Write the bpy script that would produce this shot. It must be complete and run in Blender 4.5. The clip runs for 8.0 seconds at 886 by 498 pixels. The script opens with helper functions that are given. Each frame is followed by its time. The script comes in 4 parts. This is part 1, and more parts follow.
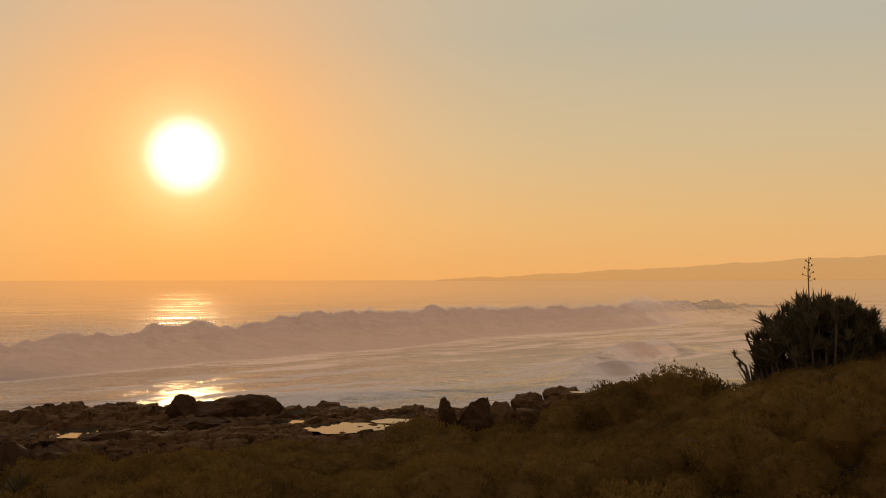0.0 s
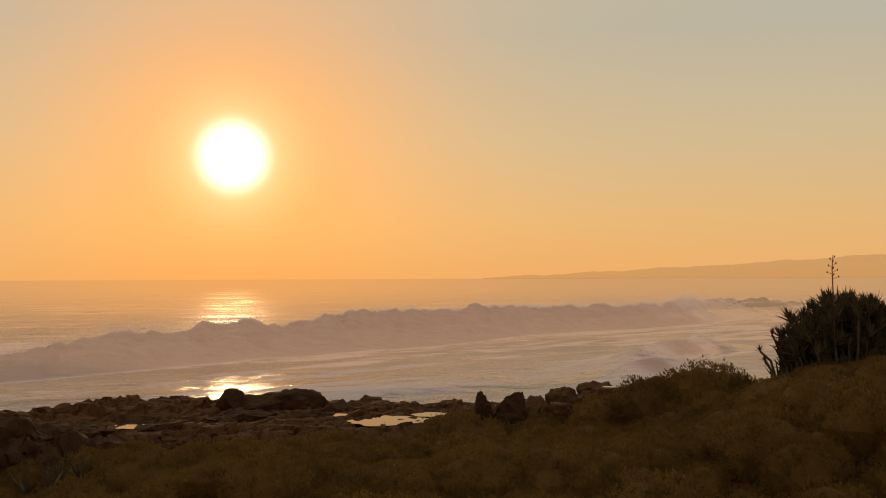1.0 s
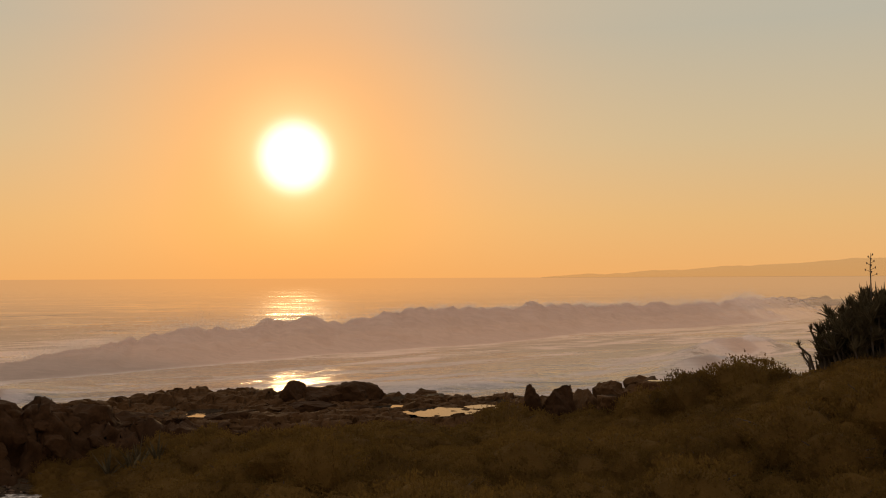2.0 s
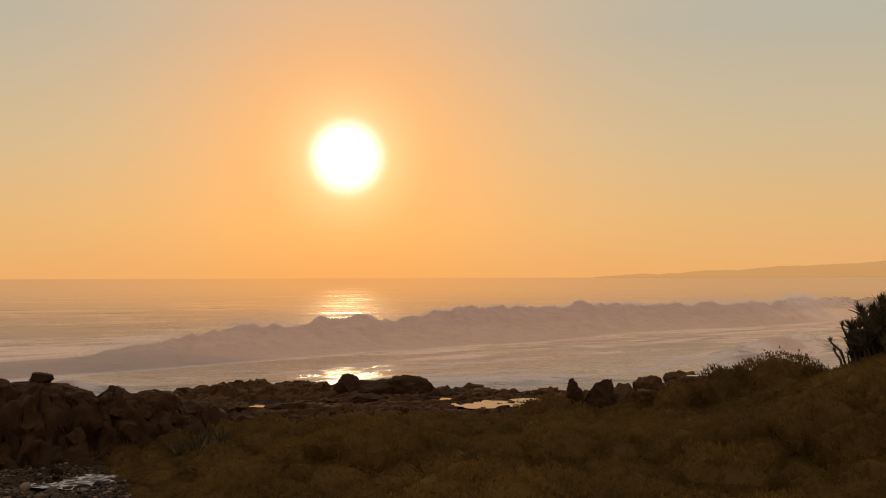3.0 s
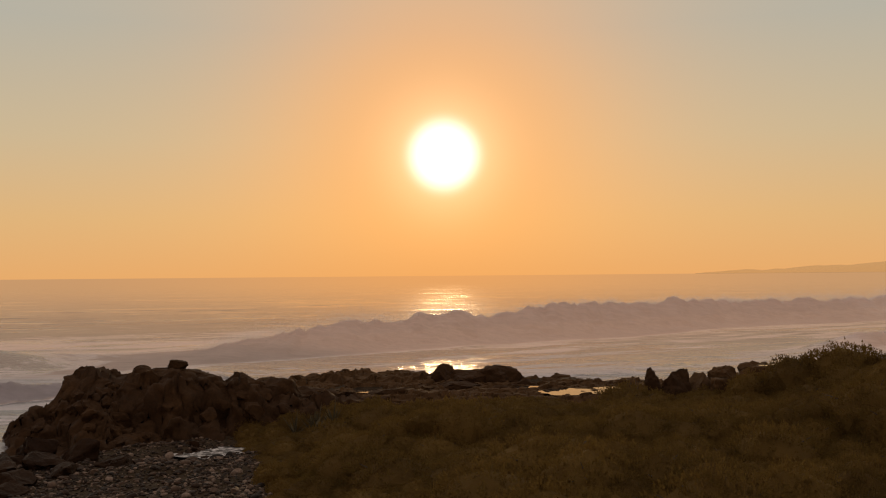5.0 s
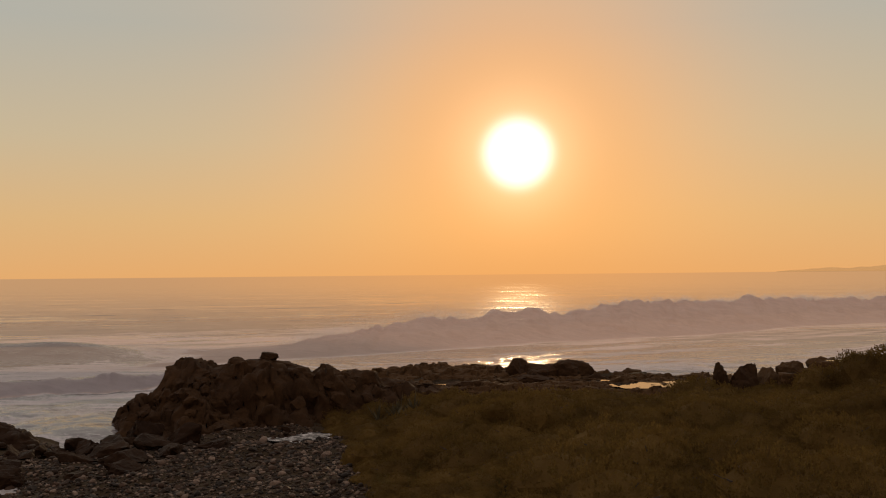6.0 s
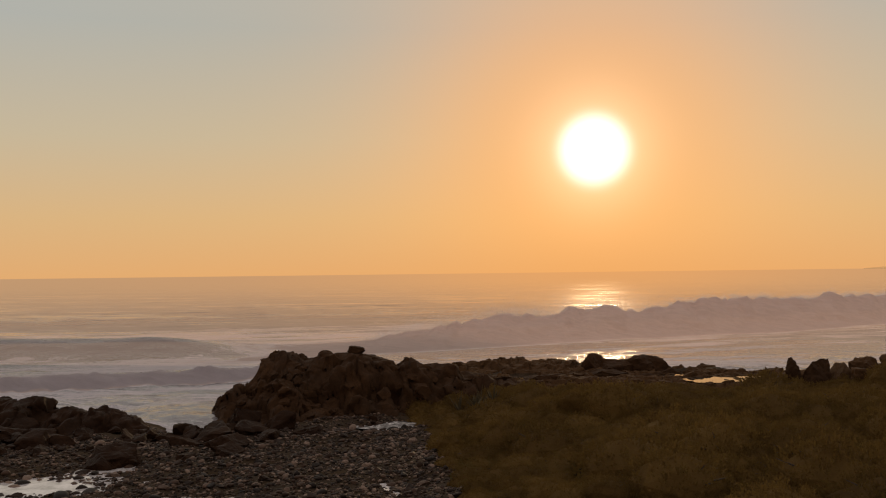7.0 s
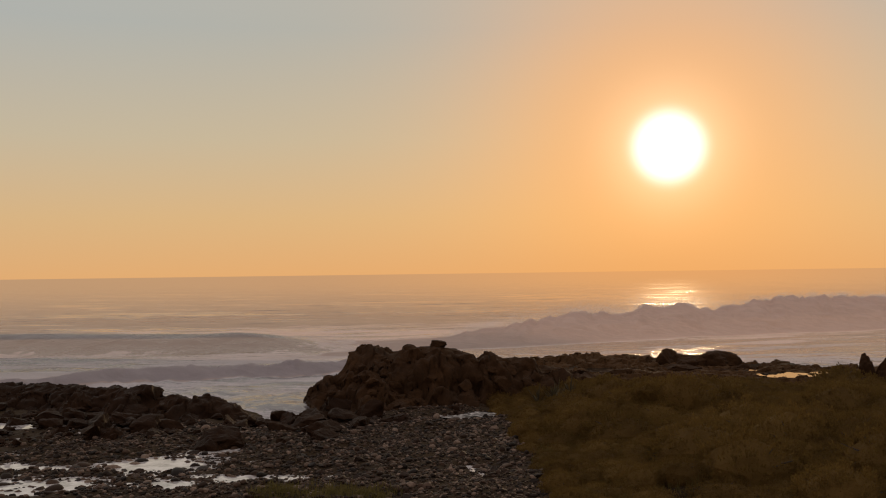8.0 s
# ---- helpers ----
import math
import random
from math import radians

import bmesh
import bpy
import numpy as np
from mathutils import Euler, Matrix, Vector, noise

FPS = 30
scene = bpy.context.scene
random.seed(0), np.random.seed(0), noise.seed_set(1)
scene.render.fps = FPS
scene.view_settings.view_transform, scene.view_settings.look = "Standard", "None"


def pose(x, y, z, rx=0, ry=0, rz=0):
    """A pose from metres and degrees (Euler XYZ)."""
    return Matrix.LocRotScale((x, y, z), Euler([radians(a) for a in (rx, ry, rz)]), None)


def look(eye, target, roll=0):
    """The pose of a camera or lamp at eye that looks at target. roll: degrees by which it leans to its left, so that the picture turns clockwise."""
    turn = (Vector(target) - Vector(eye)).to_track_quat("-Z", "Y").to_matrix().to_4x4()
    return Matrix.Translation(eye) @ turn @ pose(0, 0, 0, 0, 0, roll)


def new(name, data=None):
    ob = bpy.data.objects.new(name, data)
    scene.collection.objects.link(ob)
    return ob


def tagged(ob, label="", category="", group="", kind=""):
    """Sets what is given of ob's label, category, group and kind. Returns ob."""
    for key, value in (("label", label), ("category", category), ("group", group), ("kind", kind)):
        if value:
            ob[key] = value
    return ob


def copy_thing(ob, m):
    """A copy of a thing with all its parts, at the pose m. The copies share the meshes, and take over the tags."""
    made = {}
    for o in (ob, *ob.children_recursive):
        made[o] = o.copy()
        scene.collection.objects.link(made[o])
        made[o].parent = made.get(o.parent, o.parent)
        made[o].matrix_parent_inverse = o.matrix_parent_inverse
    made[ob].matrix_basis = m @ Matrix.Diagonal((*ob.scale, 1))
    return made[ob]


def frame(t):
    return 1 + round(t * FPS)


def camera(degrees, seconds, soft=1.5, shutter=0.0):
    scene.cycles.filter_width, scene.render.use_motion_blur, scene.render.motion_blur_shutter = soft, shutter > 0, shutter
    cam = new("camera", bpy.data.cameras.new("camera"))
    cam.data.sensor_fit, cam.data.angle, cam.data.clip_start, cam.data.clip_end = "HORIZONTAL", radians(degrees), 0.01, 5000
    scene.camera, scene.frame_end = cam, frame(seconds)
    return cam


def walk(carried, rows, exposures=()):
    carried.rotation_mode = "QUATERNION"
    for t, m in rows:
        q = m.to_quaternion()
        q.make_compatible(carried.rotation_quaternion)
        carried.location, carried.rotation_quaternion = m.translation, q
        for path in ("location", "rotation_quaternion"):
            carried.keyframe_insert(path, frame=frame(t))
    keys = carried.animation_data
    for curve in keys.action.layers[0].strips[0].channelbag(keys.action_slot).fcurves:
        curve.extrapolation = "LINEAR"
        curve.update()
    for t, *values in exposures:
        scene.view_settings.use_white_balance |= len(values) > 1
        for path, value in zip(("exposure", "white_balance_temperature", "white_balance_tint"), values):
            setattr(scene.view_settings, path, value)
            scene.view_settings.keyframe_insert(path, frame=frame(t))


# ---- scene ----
cam = camera(50.0, 8.0, soft=1.1)
# seconds, x, y, z, yaw, pitch, roll
ROWS = [
    (0.0, 0.000, 0.000, 9.894, -15.241, 1.876, 0.061),
    (0.5, -0.016, -1.048, 9.907, -13.891, 1.841, 0.143),
    (1.0, -0.001, -2.161, 9.904, -12.472, 1.792, 0.239),
    (1.5, 0.002, -3.389, 9.891, -10.680, 1.742, 0.287),
    (3.0, -0.106, -7.573, 9.741, -5.771, 1.741, 0.182),
    (3.5, -0.048, -8.890, 9.766, -4.485, 1.694, 0.237),
    (4.0, 0.004, -10.274, 9.782, -3.124, 1.675, 0.322),
    (5.5, 0.134, -14.974, 9.752, 2.195, 1.579, 0.557),
    (6.0, 0.145, -16.583, 9.712, 4.589, 1.563, 0.557),
    (6.5, 0.216, -18.140, 9.717, 6.898, 1.539, 0.623),
    (7.0, 0.301, -19.733, 9.715, 9.155, 1.487, 0.714),
    (7.5, 0.354, -21.348, 9.696, 11.390, 1.469, 0.798),
    (8.0, 0.385, -22.995, 9.612, 13.501, 1.488, 0.768),
]
walk(cam, [(t, pose(x, y, z, 90 + pitch, roll, yaw)) for t, x, y, z, yaw, pitch, roll in ROWS],
     [(0.0, 0.0, 7550, 10), (3.0, -0.02, 7080, 10), (4.0, -0.05, 6930, 10), (6.0, -0.08, 6540, 10), (8.0, -0.07, 6220, 10)])

# ---------------------------------------------------------------- light
SUN_EL = 7.25
SUN_DIR = Vector((0.0, math.cos(radians(SUN_EL)), math.sin(radians(SUN_EL))))


class Nodes:
    """Short hand for building a node tree."""

    def __init__(self, tree):
        self.tree = tree
        tree.nodes.clear()

    def add(self, kind, **settings):
        n = self.tree.nodes.new(kind)
        for key, value in settings.items():
            if key == "operation":
                n.operation = value
            elif key == "data_type":
                n.data_type = value
            elif key == "blend_type":
                n.blend_type = value
            elif key == "sky_type":
                n.sky_type = value
            elif key == "feature":
                n.feature = value
            elif key == "attribute_name":
                n.attribute_name = value
        return n

    def link(self, a, b):
        self.tree.links.new(a, b)

    def plug(self, socket, value):
        if isinstance(value, bpy.types.NodeSocket):
            self.link(value, socket)
        elif value is not None:
            socket.default_value = value

    def math(self, op, a, b=None, c=None, clamp=False):
        n = self.add("ShaderNodeMath", operation=op)
        n.use_clamp = clamp
        for i, v in enumerate((a, b, c)):
            if v is not None:
                self.plug(n.inputs[i], v)
        return n.outputs[0]

    def mix(self, fac, a, b, blend="MIX"):
        n = self.add("ShaderNodeMix", data_type="RGBA", blend_type=blend)
        self.plug(n.inputs[0], fac)
        self.plug(n.inputs[6], a)
        self.plug(n.inputs[7], b)
        return n.outputs[2]

    def ramp(self, fac, stops):
        n = self.add("ShaderNodeValToRGB")
        e = n.color_ramp.elements
        while len(e) < len(stops):
            e.new(0.5)
        for el, (p, c) in zip(e, stops):
            el.position = p
            el.color = (*c, 1.0) if isinstance(c, tuple) else (c, c, c, 1.0)
        self.plug(n.inputs[0], fac)
        return n.outputs[0]

    def noise(self, vec, scale, detail=4.0, rough=0.55):
        n = self.add("ShaderNodeTexNoise")
        self.plug(n.inputs["Vector"], vec)
        n.inputs["Scale"].default_value = scale
        n.inputs["Detail"].default_value = detail
        n.inputs["Roughness"].default_value = rough
        return n.outputs[0]

    def voronoi(self, vec, scale, feature="F1"):
        n = self.add("ShaderNodeTexVoronoi", feature=feature)
        self.plug(n.inputs["Vector"], vec)
        n.inputs["Scale"].default_value = scale
        return n.outputs["Distance"]

    def bump(self, height, strength, distance, normal=None):
        n = self.add("ShaderNodeBump")
        n.inputs["Strength"].default_value = strength
        n.inputs["Distance"].default_value = distance
        self.plug(n.inputs["Height"], height)
        if normal is not None:
            self.link(normal, n.inputs["Normal"])
        return n.outputs[0]


world = bpy.data.worlds.new("evening_sky")
scene.world = world
world.use_nodes = True
w = Nodes(world.node_tree)
coord = w.add("ShaderNodeTexCoord").outputs["Generated"]
nrm = w.add("ShaderNodeVectorMath", operation="NORMALIZE")
w.link(coord, nrm.inputs[0])
sep = w.add("ShaderNodeSeparateXYZ")
w.link(nrm.outputs[0], sep.inputs[0])
up = w.math("MAXIMUM", sep.outputs[2], 0.0)
dot = w.add("ShaderNodeVectorMath", operation="DOT_PRODUCT")
w.link(nrm.outputs[0], dot.inputs[0])
dot.inputs[1].default_value = SUN_DIR
cosine = w.math("MINIMUM", dot.outputs["Value"], 0.9999999)
theta = w.math("MULTIPLY", w.math("ARCCOSINE", cosine), 180 / math.pi)  # degrees from the sun
base = w.ramp(up, [(0.0, (0.83, 0.425, 0.158)), (0.06, (0.75, 0.465, 0.21)), (0.14, (0.61, 0.48, 0.305)),
                   (0.25, (0.47, 0.45, 0.38)), (0.5, (0.57, 0.495, 0.405)), (1.0, (0.66, 0.57, 0.47))])
# the dusty aureole, wide and then tight
wide = w.math("POWER", 2.718, w.math("MULTIPLY", w.math("POWER", w.math("DIVIDE", theta, 11.0), 2.0), -1.0))
sky = w.mix(w.math("MULTIPLY", wide, 0.80), base, (1.0, 0.42, 0.11, 1))
glow = w.math("POWER", 2.718, w.math("MULTIPLY", w.math("POWER", w.math("DIVIDE", theta, 3.0), 2.0), -1.0))
add1 = w.mix(1.0, sky, w.mix(glow, (0, 0, 0, 1), (0.50, 0.40, 0.29, 1)), "ADD")
tight = w.math("POWER", 2.718, w.math("MULTIPLY", w.math("POWER", w.math("DIVIDE", theta, 2.02), 5.0), -1.0))
add2 = w.mix(1.0, add1, w.mix(tight, (0, 0, 0, 1), (0.8, 0.9, 1.0, 1)), "ADD")
# darker, cooler sky away from the sun
away = w.math("MULTIPLY_ADD", dot.outputs["Value"], 0.5, 0.5)
dim = w.ramp(away, [(0.0, (0.99, 0.94, 1.08)), (0.5, (0.97, 0.96, 1.07)), (0.85, (0.95, 1.0, 1.09)), (0.925, (0.98, 1.01, 1.05)), (0.975, (1.0, 1.0, 1.0))])
toned = w.mix(1.0, add2, dim, "MULTIPLY")
# below the horizon the sky is tinted duller: the haze colour seen through the sea
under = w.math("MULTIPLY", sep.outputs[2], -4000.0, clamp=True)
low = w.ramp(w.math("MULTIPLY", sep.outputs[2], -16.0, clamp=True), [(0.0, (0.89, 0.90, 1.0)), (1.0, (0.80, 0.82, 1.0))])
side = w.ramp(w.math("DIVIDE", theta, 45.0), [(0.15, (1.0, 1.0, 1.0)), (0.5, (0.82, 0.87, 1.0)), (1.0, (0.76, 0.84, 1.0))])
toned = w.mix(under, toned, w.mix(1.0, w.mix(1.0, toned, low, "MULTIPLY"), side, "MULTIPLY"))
air = w.add("ShaderNodeTexSky", sky_type="NISHITA")
air.sun_disc = False
air.sun_elevation = radians(SUN_EL)
air.sun_rotation = 0.0
air.dust_density = 4.0
both = w.mix(1.0, toned, w.mix(0.002, (0, 0, 0, 1), air.outputs[0]), "ADD")
bg = w.add("ShaderNodeBackground")
w.link(both, bg.inputs[0])
bg.inputs[1].default_value = 1.0
out = w.add("ShaderNodeOutputWorld")
w.link(bg.outputs[0], out.inputs[0])

lamp = bpy.data.lights.new("low_sun", "SUN")
lamp.energy, lamp.angle, lamp.color = 0.27, radians(2.6), (1.0, 0.66, 0.34)
sun = new("low_sun", lamp)
sun.matrix_world = look(SUN_DIR * 100, (0, 0, 0))

# ---------------------------------------------------------------- numbers


def hash3(ix, iy, iz, seed):
    n = (ix * 374761393 + iy * 668265263 + iz * 2147483647 + seed * 1442695041) & 0xFFFFFFFF
    n = ((n ^ (n >> 13)) * 1274126177) & 0xFFFFFFFF
    n = ((n ^ (n >> 16)) * 2246822519) & 0xFFFFFFFF
    return ((n ^ (n >> 15)) & 0xFFFFFF) / float(0xFFFFFF)


def vnoise(x, y, z=0.0, seed=0):
    """Smooth value noise, -1 to 1, on arrays."""
    x, y, z = np.broadcast_arrays(np.asarray(x, float), np.asarray(y, float), np.asarray(z, float))
    ix, iy, iz = (np.floor(a).astype(np.int64) for a in (x, y, z))
    fx, fy, fz = x - ix, y - iy, z - iz
    fx, fy, fz = (a * a * (3 - 2 * a) for a in (fx, fy, fz))
    total = 0.0
    for dx in (0, 1):
        for dy in (0, 1):
            for dz in (0, 1):
                k = (fx if dx else 1 - fx) * (fy if dy else 1 - fy) * (fz if dz else 1 - fz)
                total = total + k * hash3(ix + dx, iy + dy, iz + dz, seed)
    return total * 2 - 1


def fbm(x, y, z=0.0, octaves=4, seed=0, gain=0.5):
    total, amp = 0.0, 1.0
    for o in range(octaves):
        k = 2.03 ** o
        total = total + amp * vnoise(np.asarray(x) * k, np.asarray(y) * k, np.asarray(z) * k, seed + o)
        amp *= gain
    return total


def cells(x, y, seed=0):
    """Distance to the nearest and second nearest of scattered points, and the nearest one's own random number."""
    ix, iy = np.floor(x).astype(np.int64), np.floor(y).astype(np.int64)
    d1 = np.full(np.shape(x), 9.0)
    d2 = d1.copy()
    rnd = np.zeros(np.shape(x))
    for dx in (-1, 0, 1):
        for dy in (-1, 0, 1):
            px = ix + dx + hash3(ix + dx, iy + dy, ix * 0, seed)
            py = iy + dy + hash3(ix + dx, iy + dy, ix * 0 + 7, seed)
            d = np.hypot(px - x, py - y)
            r = hash3(ix + dx, iy + dy, ix * 0 + 13, seed)
            near = d < d1
            d2 = np.where(near, d1, np.minimum(d2, d))
            rnd = np.where(near, r, rnd)
            d1 = np.where(near, d, d1)
    return d1, d2, rnd


def smooth(a, b, v):
    k = np.clip((np.asarray(v, float) - a) / (b - a), 0, 1)
    return k * k * (3 - 2 * k)


def shore(x):
    """How far out (y) the land reaches at x."""
    return np.interp(x, (-90, -45, -32, -28, -25, -21, -18, -8, -3, 12, 20, 32, 60, 400),
                     (38, 44, 42, 38, 34, 40, 55, 62, 66, 64, 58, 56, 60, 300))


POOLS = [(8.8, 53.5, 2.0, 1.75), (6.2, 56.3, 0.85, 0.75), (-5.6, 55.6, 1.1, 1.7), (11.9, 55.2, 1.0, 0.9)]
HOLLOWS = [(-29, 14.8, 6, 2.3), (-25.3, 21, 2.8, 2.2), (-23.8, 24.6, 1.6, 1.8), (-18.8, 18.3, 3.0, 0.9), (-22, 16.5, 1.6, 0.9), (-41, 30, 2.2, 1.0), (-36, 31.5, 1.6, 0.8), (-31, 19, 3, 1.0), (-13.4, 38.6, 2.0, 1.2), (-12.0, 40.6, 1.5, 1.3)]
POOL_Z = 1.58
FLAT_Z = 0.16


def land(x, y):
    """Height of the ground."""
    x, y = np.asarray(x, float), np.asarray(y, float)
    z = 0.28 + 0.85 * smooth(-10, 0, x + 0.25 * (y - 30))
    z = z + 3.7 * np.exp(-((x - 31) / 10) ** 2 - ((y - 37) / 10) ** 2)
    z = z + 2.2 * smooth(14, 34, x) * smooth(46, 30, y)
    z = z + 3.0 * smooth(12, -50, y)
    flat = smooth(-6, -14, x + 0.27 * (y - 18))
    z = z + 1.0 * np.clip(vnoise(x * 0.2 + 3, y * 0.24, seed=15), 0, 1) * smooth(-3, 1, x + 0.27 * (y - 18)) * smooth(46, 42, y) * smooth(-20, 5, y)
    z = z + fbm(x * 0.35, y * 0.35, seed=3) * (0.12 + 0.1 * (1 - flat)) + fbm(x * 1.7, y * 1.7, octaves=3, seed=5) * (0.05 + 0.06 * flat) + vnoise(x * 0.75, y * 1.1, seed=6) * 0.07 * flat
    # the hollow where sea water lies on the cobble flat
    for px, py, rx, ry in HOLLOWS:
        z = z - 0.40 * np.exp(-((x - px) / rx) ** 2 - ((y - py) / ry) ** 2)
    # the rock shelf
    shelf = smooth(48, 53, y) * smooth(-22, -14, x)
    d1, d2, rnd = cells(x * 0.55, y * 0.55, 11)
    z = z * (1 - shelf) + shelf * (0.75 + 0.8 * smooth(-9.5, -4.0, y - shore(x)) + 1.8 * np.exp(-((x - 22) / 4.5) ** 2 - ((y - 51) / 3.5) ** 2) + 0.30 * (rnd - 0.4) + 0.12 * fbm(x, y, seed=8) - 0.25 * smooth(0.12, 0.0, d2 - d1))
    for px, py, rx, ry in POOLS:
        z = z - shelf * 0.55 * np.exp(-((x - px) / rx) ** 2 - ((y - py) / ry) ** 2)
    edge = shore(x) + 2.0 * fbm(x * 0.25, y * 0.05, seed=21)
    return z + (-2.6 - z) * smooth(-3.0, 4.5, y - edge)


# ---------------------------------------------------------------- materials


def material(name):
    m = bpy.data.materials.new(name)
    m.use_nodes = True
    n = Nodes(m.node_tree)
    out = n.add("ShaderNodeOutputMaterial")
    bsdf = n.add("ShaderNodeBsdfPrincipled")
    n.link(bsdf.outputs[0], out.inputs[0])
    return m, n, bsdf, out


def place(n):
    return n.add("ShaderNodeNewGeometry").outputs["Position"]


def rock_material(name, dark, light, rough, scale=1.0):
    m, n, b, _ = material(name)
    p = place(n)
    big, fine = n.noise(p, 0.45 * scale, 5), n.noise(p, 6.0 * scale, 6, 0.65)
    col = n.mix(n.ramp(big, [(0.3, 0.0), (0.7, 1.0)]), (*dark, 1), (*light, 1))
    col = n.mix(n.ramp(fine, [(0.35, 0.55), (0.7, 0.0)]), col, (*[c * 0.45 for c in dark], 1))
    n.link(col, b.inputs["Base Color"])
    n.link(n.ramp(n.noise(p, 0.9, 3), [(0.35, rough - 0.22), (0.65, rough)]), b.inputs["Roughness"])
    h = n.math("ADD", n.math("MULTIPLY", n.voronoi(p, 2.2 * scale, "DISTANCE_TO_EDGE"), 0.6), fine)
    n.link(n.bump(h, 0.7, 0.07), b.inputs["Normal"])
    b.inputs["Specular IOR Level"].default_value = 0.10
    return m


ROCK = rock_material("dark_coastal_rock", (0.034, 0.0160, 0.0062), (0.058, 0.0285, 0.0118), 0.92)
SHELF = rock_material("sea_worn_shelf_rock", (0.058, 0.0290, 0.0105), (0.098, 0.051, 0.021), 0.88)
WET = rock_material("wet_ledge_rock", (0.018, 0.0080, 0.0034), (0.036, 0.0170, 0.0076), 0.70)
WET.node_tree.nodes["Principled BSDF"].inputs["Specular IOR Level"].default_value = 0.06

PALE = rock_material("pale_quartz_stone", (0.52, 0.47, 0.42), (0.72, 0.68, 0.62), 0.6)


def cobble_material():
    m, n, b, _ = material("wet_cobble")
    p = place(n)
    isl = n.add("ShaderNodeNewGeometry").outputs["Random Per Island"]
    obj = n.add("ShaderNodeObjectInfo").outputs["Random"]
    k = n.math("FRACT", n.math("ADD", isl, obj))
    col = n.ramp(k, [(0.0, (0.008, 0.0047, 0.0031)), (0.45, (0.027, 0.0140, 0.0080)), (0.74, (0.066, 0.0380, 0.0240)), (0.95, (0.20, 0.138, 0.102))])
    col = n.mix(n.ramp(n.noise(p, 9.0, 5), [(0.4, 0.0), (0.7, 0.5)]), col, (0.020, 0.014, 0.010, 1))
    n.link(col, b.inputs["Base Color"])
    b.inputs["Roughness"].default_value = 0.55
    b.inputs["Specular IOR Level"].default_value = 0.13
    n.link(n.bump(n.noise(p, 22.0, 4), 0.3, 0.02), b.inputs["Normal"])
    return m


COBBLE = cobble_material()


def ground_material():
    m, n, b, _ = material("shingle_and_soil")
    p = place(n)
    soil = n.mix(n.ramp(n.noise(p, 0.6, 5), [(0.35, 0.0), (0.65, 1.0)]), (0.026, 0.017, 0.009, 1), (0.048, 0.032, 0.018, 1))
    grit = n.voronoi(p, 7.0)
    col = n.mix(n.ramp(grit, [(0.15, 0.6), (0.6, 0.0)]), soil, (0.045, 0.034, 0.025, 1))
    n.link(col, b.inputs["Base Color"])
    n.link(n.ramp(n.noise(p, 0.35, 3), [(0.4, 0.65), (0.6, 0.95)]), b.inputs["Roughness"])
    b.inputs["Specular IOR Level"].default_value = 0.06
    n.link(n.bump(n.math("ADD", grit, n.noise(p, 3.0, 6)), 0.6, 0.08), b.inputs["Normal"])
    return m


GROUND = ground_material()


